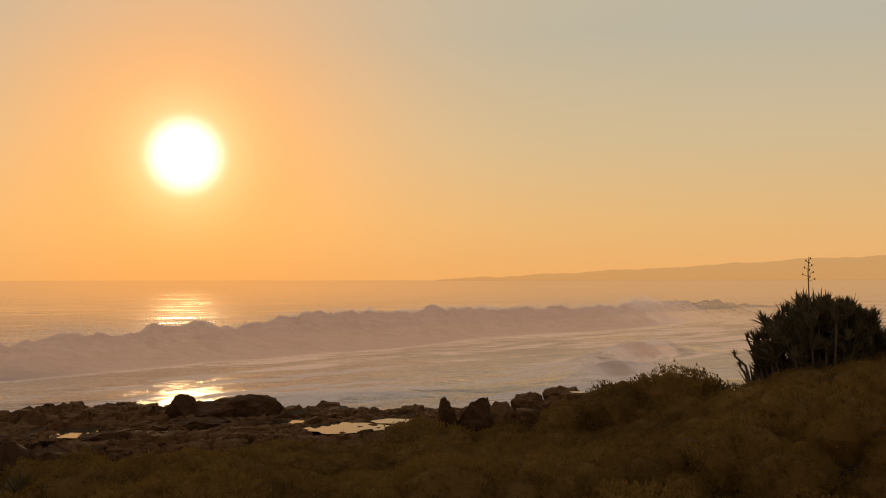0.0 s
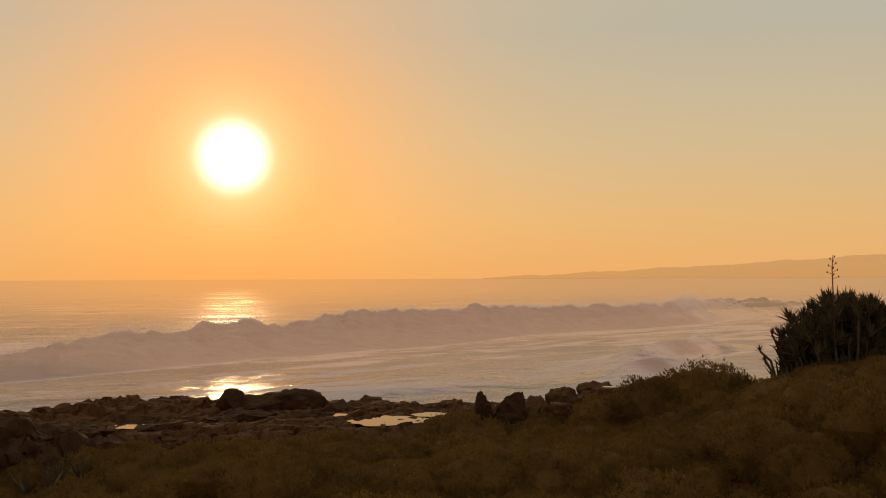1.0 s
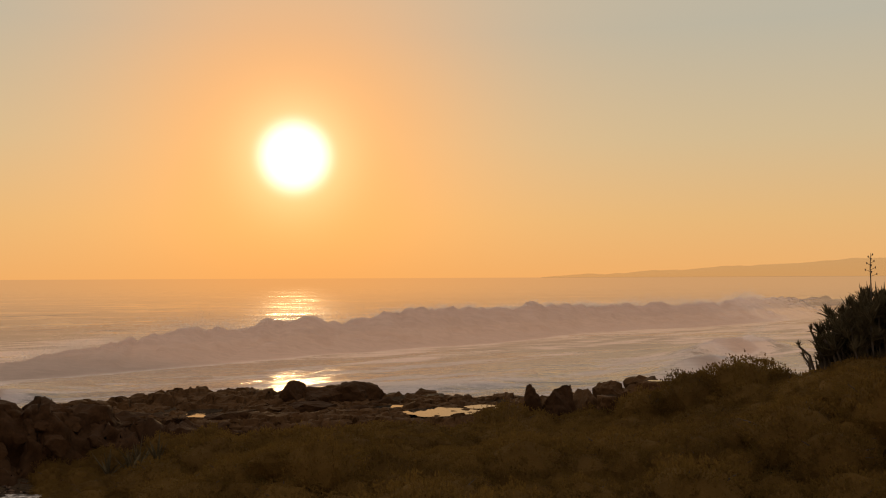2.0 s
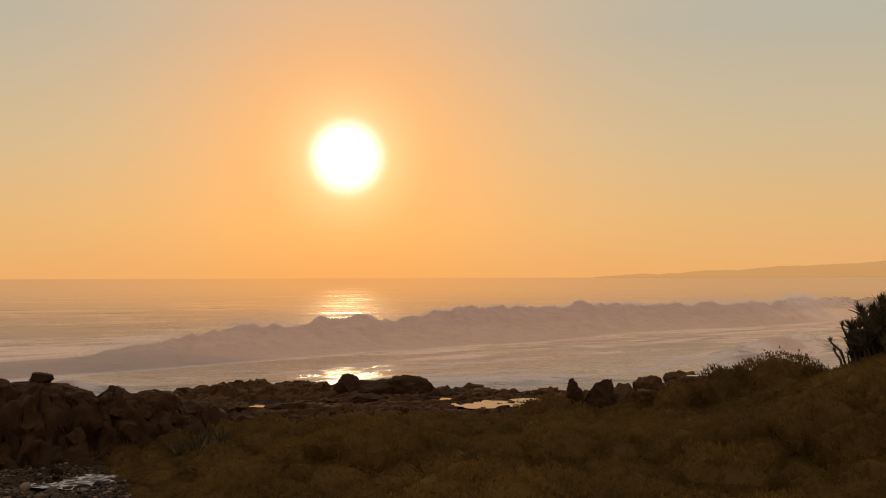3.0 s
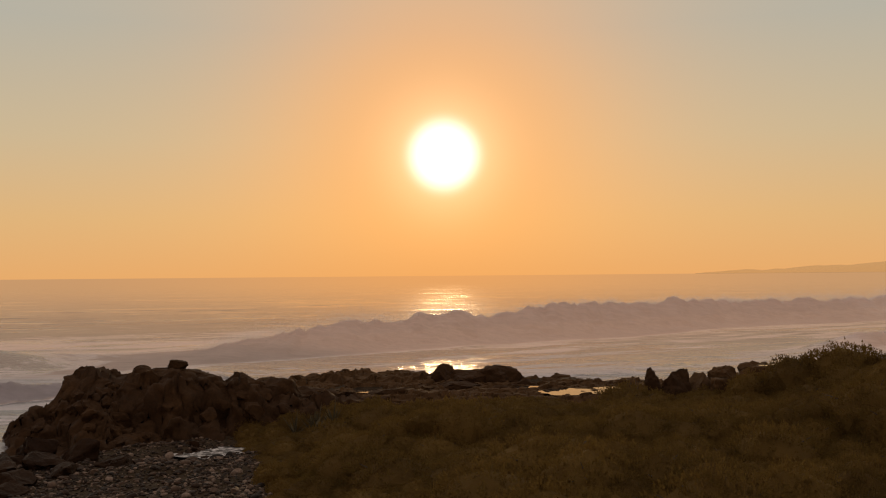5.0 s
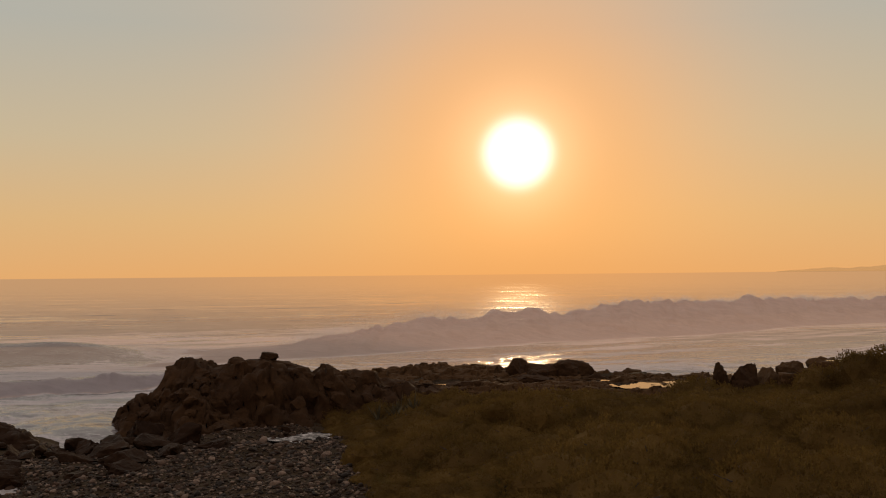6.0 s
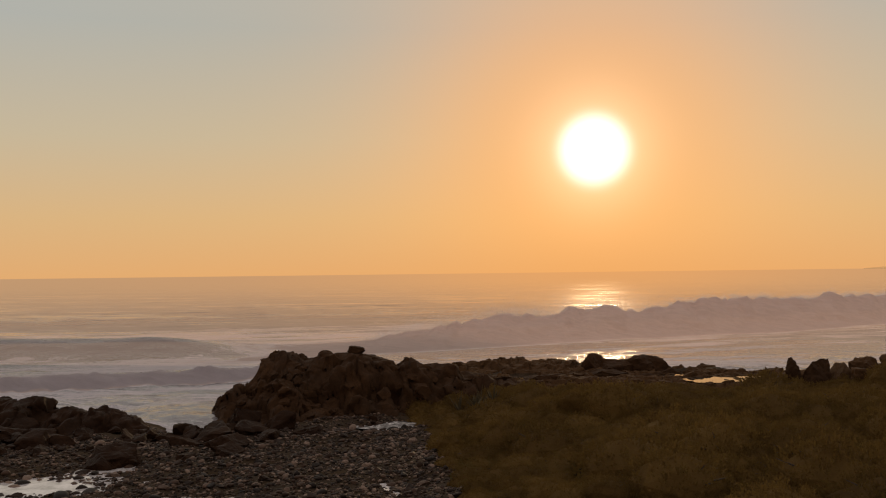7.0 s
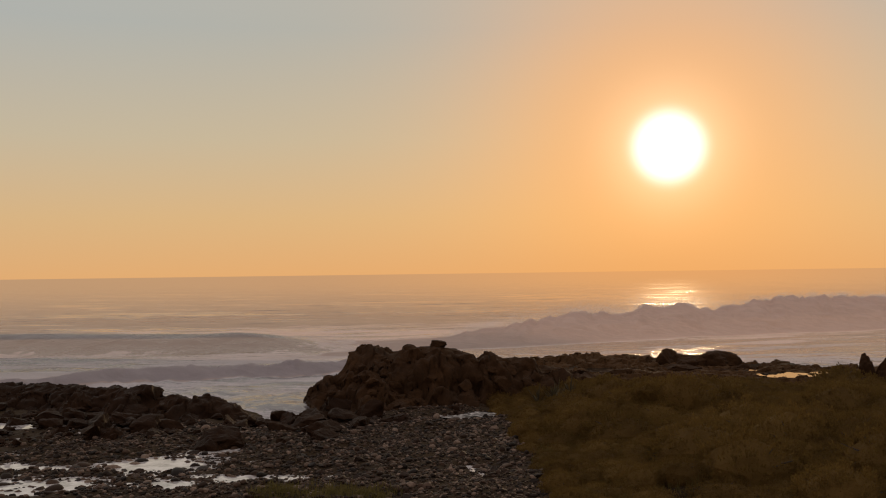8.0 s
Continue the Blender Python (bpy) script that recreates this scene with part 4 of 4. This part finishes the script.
v, f = cobble_field(4200, -46, -3, 12, 42, 0.10, 0.20, 2)
tagged(new("beach_cobbles", soup_mesh("beach_cobbles", v, f, COBBLE, True)), "grey wet rounded cobbles covering the cove floor", "cobbles", kind="stuff")
v, f = cobble_field(24000, -35, -3, 13.5, 42, 0.055, 0.125, 1)
tagged(new("beach_shingle", soup_mesh("beach_shingle", v, f, COBBLE, False)), "small broken shingle packed between the larger cobbles", "shingle", kind="stuff")
COBBLE_MESHES = [rock_mesh("cobble", 400 + i, 1.0, 0.75, 0.55, 2, 0.2, 4, COBBLE) for i in range(6)]
made = 0
while made < 280:
    x, y = rng.uniform(-32, -4), rng.uniform(13, 36)
    if x + 0.27 * (y - 18) > -5 or (x < -27 and y > 27):
        continue
    ob = new("cobble", COBBLE_MESHES[made % 6])
    s = rng.uniform(0.16, 0.32)
    ob.matrix_basis = pose(x, y, float(land(x, y)) + 0.1 * s, rng.uniform(-15, 15), rng.uniform(-15, 15), rng.uniform(0, 360)) @ Matrix.Scale(s, 4)
    ob.parent = ground
    made += 1

# ---------------------------------------------------------------- plants


def tube(points, radii, sides=6):
    pts = np.asarray(points, float)
    verts, faces = [], []
    for i, (p, r) in enumerate(zip(pts, radii)):
        d = pts[min(i + 1, len(pts) - 1)] - pts[max(i - 1, 0)]
        d = d / (np.linalg.norm(d) + 1e-9)
        a = np.cross(d, (0.3, 0.9, 0.1))
        a /= np.linalg.norm(a)
        b = np.cross(d, a)
        for k in range(sides):
            t = 2 * math.pi * k / sides
            verts.append(p + r * (a * math.cos(t) + b * math.sin(t)))
    for i in range(len(pts) - 1):
        for k in range(sides):
            q, s = i * sides + k, i * sides + (k + 1) % sides
            faces += [(q, s, s + sides), (q, s + sides, q + sides)]
    faces += [(0, k + 1, k) for k in range(1, sides - 1)]
    last = (len(pts) - 1) * sides
    faces += [(last, last + k, last + k + 1) for k in range(1, sides - 1)]
    return np.array(verts), np.array(faces)


def join(pieces):
    verts, faces, n = [], [], 0
    for v, f in pieces:
        verts.append(v)
        faces.append(np.asarray(f) + n)
        n += len(v)
    return np.concatenate(verts), np.concatenate(faces)


def leaves(centres, outward, length, width, r):
    """A small pointed leaf at each centre, pointing roughly outward."""
    n = len(centres)
    d = outward + r.normal(size=(n, 3)) * 0.55 + (0, 0, 0.35)
    d /= np.linalg.norm(d, axis=1)[:, None]
    side = np.cross(d, r.normal(size=(n, 3)))
    side /= np.linalg.norm(side, axis=1)[:, None] + 1e-9
    ln = (length * r.uniform(0.6, 1.4, n))[:, None]
    wd = (width * r.uniform(0.7, 1.3, n))[:, None]
    a, b = centres, centres + d * ln
    verts = np.stack([a + side * wd, b, a - side * wd], 1).reshape(-1, 3)
    faces = np.arange(n * 3).reshape(-1, 3)
    return verts, faces


def shrub_meshes(seed, leaf=0.044, sprigs=430):
    """Crown and branches of one rounded shrub of radius 1 and height about 0.62, its skirts on the ground."""
    r = np.random.RandomState(seed)

    def swell(d):
        """How far the crown reaches in each direction: broad lobes and small tufts."""
        q = d * 1.7 + seed
        lobes = np.abs(vnoise(q[:, 0], q[:, 1], q[:, 2], seed=seed))
        tufts = np.abs(vnoise(*(d * 5.0 + seed).T, seed=seed + 1))
        return 0.84 + 0.26 * lobes + 0.10 * tufts

    v, f = BALLS[2]
    core = v * (swell(v) * 0.86)[:, None] * (1, 1, 0.60)
    crown, wood = [(core, f)], []
    d = r.normal(size=(sprigs, 3))
    d[:, 2] = np.abs(d[:, 2]) * 1.1 - 0.25
    d /= np.linalg.norm(d, axis=1)[:, None]
    tip = d * swell(d)[:, None] * (1, 1, 0.60)
    for k in range(9):  # a sprig is a tuft of small leaves
        c = tip * r.uniform(0.84, 1.0, (sprigs, 1)) + r.normal(size=(sprigs, 3)) * 0.032
        crown.append(leaves(c, d, leaf, leaf * 0.40, r))
    for _ in range(9):
        e = tip[r.randint(sprigs)]
        wood.append(tube([(e[0] * 0.1, e[1] * 0.1, -0.2), e * 0.55 + (0, 0, 0.06), e * 0.97], (0.03, 0.018, 0.004), 4))
    return join(crown), join(wood)


SHRUBS = []
for i in range(8):
    crown, wood = shrub_meshes(500 + i)
    s = thing("coastal_shrub", (0, 0, -50))
    part("crown", soup_mesh("crown", *crown, SCRUB), s)
    part("stem", soup_mesh("stem", *wood, BARK), s)
    tagged(s, "low dense olive-brown coastal shrub, backlit by the sun", "shrub", "coastal shrubs")
    SHRUBS.append(s)
USED = set()


def shrub(x, y, size, high, i):
    """A shrub of that radius whose top stands high metres over the ground."""
    high = max(high, 0.42 * size)
    body = min(high, 0.8 * size)
    z = float(land(x, y))
    lean_x = math.degrees(math.atan(float(land(x, y + 1.5) - land(x, y - 1.5)) / 3.0))
    lean_y = math.degrees(math.atan(float(land(x + 1.5, y) - land(x - 1.5, y)) / 3.0))
    m = pose(x, y, z + high - body - 0.08 * body, 0.8 * lean_x, -0.8 * lean_y, 0) @ pose(0, 0, 0, 0, 0, rng.uniform(0, 360))
    ob = SHRUBS[i % 8]
    if i % 8 in USED:
        ob = copy_thing(ob, m)
    USED.add(i % 8)
    ob.matrix_basis = m @ Matrix.Diagonal((size, size, body * 1.08 / 0.62, 1))
    return ob


# the large rounded bush beside the aloes, the mound on the shelf's edge and those between them: place, radius and top
MOUNDS = [(23.5, 42.4, 2.6, 5.8), (20.7, 43.0, 2.2, 5.05), (18.6, 44.2, 1.8, 3.9), (25.2, 41.4, 1.9, 5.05), (22.6, 40.2, 2.4, 4.8),
          (11.5, 46.8, 2.5, 3.0), (13.6, 47.6, 1.6, 2.4), (15.8, 46.6, 1.7, 2.5), (17.2, 42.2, 2.3, 2.9), (20.2, 39.2, 2.6, 3.75), (16.6, 47.4, 1.9, 2.55), (18.8, 47.2, 2.0, 3.05), (21.2, 46.6, 2.2, 3.5), (23.6, 45.8, 2.0, 4.1), (14.4, 43.4, 1.9, 2.3),
          (23.6, 36.8, 2.0, 5.2), (25.6, 35.4, 1.7, 5.9), (24.9, 37.9, 1.2, 5.2), (26.3, 36.3, 1.2, 5.75), (27.6, 34.6, 1.6, 6.1), (29.6, 33.8, 1.5, 6.4), (32.0, 33.4, 1.6, 6.6), (0.4, 45.2, 2.2, 2.15), (3.4, 45.6, 2.0, 2.05), (6.6, 45.8, 2.2, 2.1), (8.8, 44.2, 2.0, 2.2),
          (-2.6, 44.6, 1.8, 1.75), (17.0, 36.8, 2.4, 3.1), (13.4, 38.4, 2.3, 2.6)]
count = 0
spots = []
for x, y, size, top in MOUNDS:
    shrub(x, y, size, top - float(land(x, y)), count)
    spots.append((x, y, size * 0.8))
    count += 1
tries = 0
while count < 330 and tries < 40000:
    tries += 1
    x, y = rng.uniform(-12, 44), rng.uniform(12, 47.5)
    edge = x + 0.27 * (y - 18)
    if edge < -4.7 or (x + 7.4) ** 2 + (y - 41.4) ** 2 < 3.0 or x > 0.62 * (y + 8) + 8 or (x < 4 and y > 45.5) or (x > 25 and y > 36):
        continue
    size = rng.uniform(1.0, 2.9) * (1 - 0.5 * float(smooth(1.5, -4.2, edge)))
    if any((x - a) ** 2 + (y - b) ** 2 < (0.54 * (size + q)) ** 2 for a, b, q in spots):
        continue
    spots.append((x, y, size))
    mound = float(np.clip(vnoise(x * 0.16, y * 0.2, seed=117) + 0.4, 0, 1))
    cap = 9.9 - float(np.interp(x, (-8, 0, 6, 11, 14, 17, 20, 24), (0.163, 0.166, 0.171, 0.171, 0.181, 0.178, 0.160, 0.10))) * y
    high = min(size * (0.44 + 0.50 * mound) * rng.uniform(0.75, 1.25), max(cap - float(land(x, y)), 0.25))
    shrub(x, y, size, high, count)
    count += 1

# ---------------------------------------------------------------- aloes


def blade(base, direction, length, width, droop, r, rings=5):
    """One fleshy leaf: a tapered, channelled and bent blade with thickness."""
    d = np.array(direction, float)
    d /= np.linalg.norm(d)
    side = np.cross(d, (0, 0, 1.0))
    if np.linalg.norm(side) < 1e-3:
        side = np.array((1.0, 0, 0))
    side /= np.linalg.norm(side)
    p = np.array(base, float)
    verts, faces = [], []
    for i in range(rings):
        t = i / (rings - 1)
        up = np.cross(side, d)
        wdt = width * (0.75 + 0.6 * t - 1.35 * t * t) if i < rings - 1 else 0.004
        verts += [p - side * wdt + up * wdt * 0.45, p - up * wdt * 0.35, p + side * wdt + up * wdt * 0.45, p + up * wdt * 0.05]
        p = p + d * length / (rings - 1)
        d = d + np.array((0, 0, -droop / rings))
        d /= np.linalg.norm(d)
    for i in range(rings - 1):
        for k in range(4):
            a, b = i * 4 + k, i * 4 + (k + 1) % 4
            faces += [(a, b, b + 4), (a, b + 4, a + 4)]
    return np.array(verts), np.array(faces)


def rosette_leaves(seed, n=24, length=0.90, width=0.070, lift=1.12):
    """The leaves of one head, each as corners and triangles."""
    r = np.random.RandomState(seed)
    out = []
    for i in range(n):
        a = i * 2.39996 + r.uniform(-0.2, 0.2)
        t = i / n
        e = lift - 0.55 + 1.75 * t + r.uniform(-0.15, 0.15)
        d = (math.cos(a) * math.cos(e), math.sin(a) * math.cos(e), math.sin(e))
        out.append(blade((0, 0, 0.1 * t), d, length * r.uniform(0.8, 1.2) * (1 - 0.25 * t), width, 0.30 * (1 - t) + r.uniform(-0.15, 0.15), r))
    return out


HEADS = [rosette_leaves(600 + i) for i in range(5)]
LEAVES = [[soup_mesh("leaf", v, f, ALOE) for v, f in head] for head in HEADS]
TALL = rosette_leaves(650, 11, 1.15, 0.06, 1.30)
UPRIGHT = [soup_mesh("leaf", v, f, ALOE) for v, f in TALL]


def moved(m, v):
    m = np.array(m)
    return v @ m[:3, :3].T + m[:3, 3]


def dome(x):
    """Height of the aloe clump's rounded top over its base; it falls more steeply uphill."""
    return 3.5 * (1 - (abs(x) / (4.2 if x < 0 else 3.6)) ** 2.0)


def build_aloe_clump():
    cx, cy = 28.3, 37.6
    base = float(land(cx, cy))
    clump = thing("aloe_clump", (cx, cy, base))
    tagged(clump, "tall dense clump of spiky aloes with one dry flower stalk", "aloe")
    r = np.random.RandomState(17)
    single, joined, low_stems = [], [], []

    def head(m, i, stem_points, radii, alone):
        if alone:
            stem = part("stem", soup_mesh("stem", *tube(stem_points, radii, 6), BARK), clump)
            for me in LEAVES[i % 5]:
                leaf = part("leaf", me, stem)
                leaf.matrix_basis = m
        else:
            joined.extend((moved(m, v), f) for v, f in HEADS[i % 5])
            if stem_points is not None:
                low_stems.append(tube(stem_points, radii, 5))

    for i in range(90):
        a, q = i * 2.39996, math.sqrt((i + 0.5) / 90)
        x, y = 3.45 * q * math.cos(a), 2.4 * q * math.sin(a)
        lim = dome(x)
        high = i % 2 == 1
        z = lim * (r.uniform(0.8, 1.0) if high else r.uniform(0.15, 0.75)) - 0.2 * abs(y)
        gz = float(land(cx + x, cy + y)) - base
        z = max(z, gz + 0.3)
        m = pose(x, y, z - 0.05, math.degrees(-y * 0.10), math.degrees(x * 0.13), r.uniform(0, 360)) @ Matrix.Scale(r.uniform(0.62, 0.98), 4)
        alone = high and y < 0.6 and len(single) < 8
        if alone:
            single.append(i)
        head(m, i, [(x * 0.8, y * 0.8, gz - 0.15), (x * 0.92, y * 0.92, (z + gz) / 2), (x, y, z)], (0.06, 0.05, 0.04), alone)
    for i in range(330):  # leafy heads all over the outside of the clump, down to the ground
        a, q = r.uniform(0, 6.28), math.sqrt(r.uniform(0.0, 1.0))
        x, y = 3.3 * q * math.cos(a), 2.3 * q * math.sin(a)
        lim = dome(x) - 0.2 * abs(y)
        gz = float(land(cx + x, cy + y)) - base
        m = pose(x, y, gz + max(lim - gz, 0.4) * r.uniform(0.05, 0.95), -y * 12, x * 9, r.uniform(0, 360)) @ Matrix.Scale(r.uniform(0.65, 0.95), 4)
        head(m, i, None, None, False)
    for i in range(26):  # the largest heads stand up out of the clump's rounded top
        x = -3.2 + 6.2 * i / 25 + r.uniform(-0.1, 0.1)
        m = pose(x, r.uniform(-0.9, 0.9), dome(x) - r.uniform(0.35, 0.6), r.uniform(-8, 8), x * 16, r.uniform(0, 360)) @ Matrix.Scale(r.uniform(0.7, 1.0), 4)
        joined.extend((moved(m, v), f) for v, f in TALL)
    # stray stems that lean out over the slope
    for k, (x, y, z, bx) in enumerate(((-3.55, 0.6, 1.75, -2.9), (-4.0, 0.9, 0.95, -3.0), (-3.35, 0.2, 0.75, -2.9), (-4.1, 0.3, 0.5, -3.6), (-3.45, -0.4, 1.35, -2.7))):
        gz = float(land(cx + bx, cy + y)) - base
        head(pose(x, y, z, 0, -18, 50 * z) @ Matrix.Scale(0.42, 4), k, [(bx, y, gz - 0.1), (bx * 0.55 + x * 0.45, y, gz + (z - gz) * 0.75), (x, y, z)], (0.075, 0.06, 0.05), True)
    tagged(part("foliage", soup_mesh("foliage", *join(joined), ALOE), clump), kind="stuff")
    tagged(part("inner_stem", soup_mesh("inner_stem", *join(low_stems), BARK), clump), kind="stuff")
    # the flower stalk
    fx, fy = 27.57 - cx, 37.57 - cy
    stalk = part("flower_stalk", soup_mesh("flower_stalk", *tube([(fx, fy, 1.0), (fx + 0.02, fy, 3.6), (fx - 0.02, fy, 4.8), (fx + 0.03, fy, 10.95 - base)], (0.04, 0.032, 0.024, 0.010), 6), BARK), clump, "thin dry flower stalk")
    v, f = BALLS[2]
    for i in range(10):
        t = i / 9
        a = i * 2.1
        h = 10.95 - base - 0.12 - 0.95 * t
        reach = 0.10 + 0.22 * t
        e = (fx + 0.02 + reach * math.cos(a), fy + reach * math.sin(a), h + 0.05)
        part("seed_head", soup_mesh("seed_head", *join([tube([(fx + 0.02, fy, h - 0.06), e], (0.012, 0.008), 4), (v * (0.032, 0.032, 0.055) + e, f)]), BARK), stalk)
    return clump


build_aloe_clump()


def small_aloe(x, y, size, label, rz=0):
    ob = thing("aloe", (x, y, float(land(x, y)) - 0.02), rz, size)
    for me in UPRIGHT:
        part("leaf", me, ob)
    return tagged(ob, label, "aloe", "small aloes")


for x, y, s in ((25.9, 39.4, 1.7), (26.5, 39.1, 1.5), (-7.4, 42.5, 1.5), (-8.6, 41.6, 1.3), (-6.4, 41.8, 1.4), (-7.4, 40.2, 1.2)):
    small_aloe(x, y, s, "small spiky grey-green aloe growing among scrub", 40 * x)

# ---------------------------------------------------------------- grass


def grass(name, spots, height, label, r):
    pieces = []
    for x, y, n in spots:
        a = r.uniform(0, 6.28, n)
        c = np.stack([x + r.normal(size=n) * 0.22, y + r.normal(size=n) * 0.22, np.zeros(n)], -1)
        c[:, 2] = land(c[:, 0], c[:, 1]) - 0.02
        tip = c + np.stack([np.cos(a) * 0.14, np.sin(a) * 0.14, height * r.uniform(0.5, 1.2, n)], -1)
        side = np.stack([-np.sin(a), np.cos(a), 0 * a], -1) * 0.012
        midp = c * 0.5 + tip * 0.5 + (0, 0, 0.08)
        verts = np.stack([c - side, c + side, midp + side * 0.8, midp - side * 0.8, tip], 1).reshape(-1, 3)
        k = np.arange(n)[:, None] * 5
        pieces.append((verts, np.concatenate([k + (0, 1, 2), k + (0, 2, 3), k + (3, 2, 4)])))
    return tagged(new(name, soup_mesh(name, *join(pieces), GRASS)), label, "grass", kind="stuff")


r = np.random.RandomState(23)
spots = [(r.uniform(-17, -11), r.uniform(14.0, 16.2), 26) for _ in range(70)]
spots += [(x, y, 18) for x, y in zip(r.uniform(-9, 30, 1500), r.uniform(13, 34, 1500)) if x + 0.27 * (y - 18) > -4.5]
grass("grass", spots, 0.42, "dry yellow-green grass tufts along the slope", r)
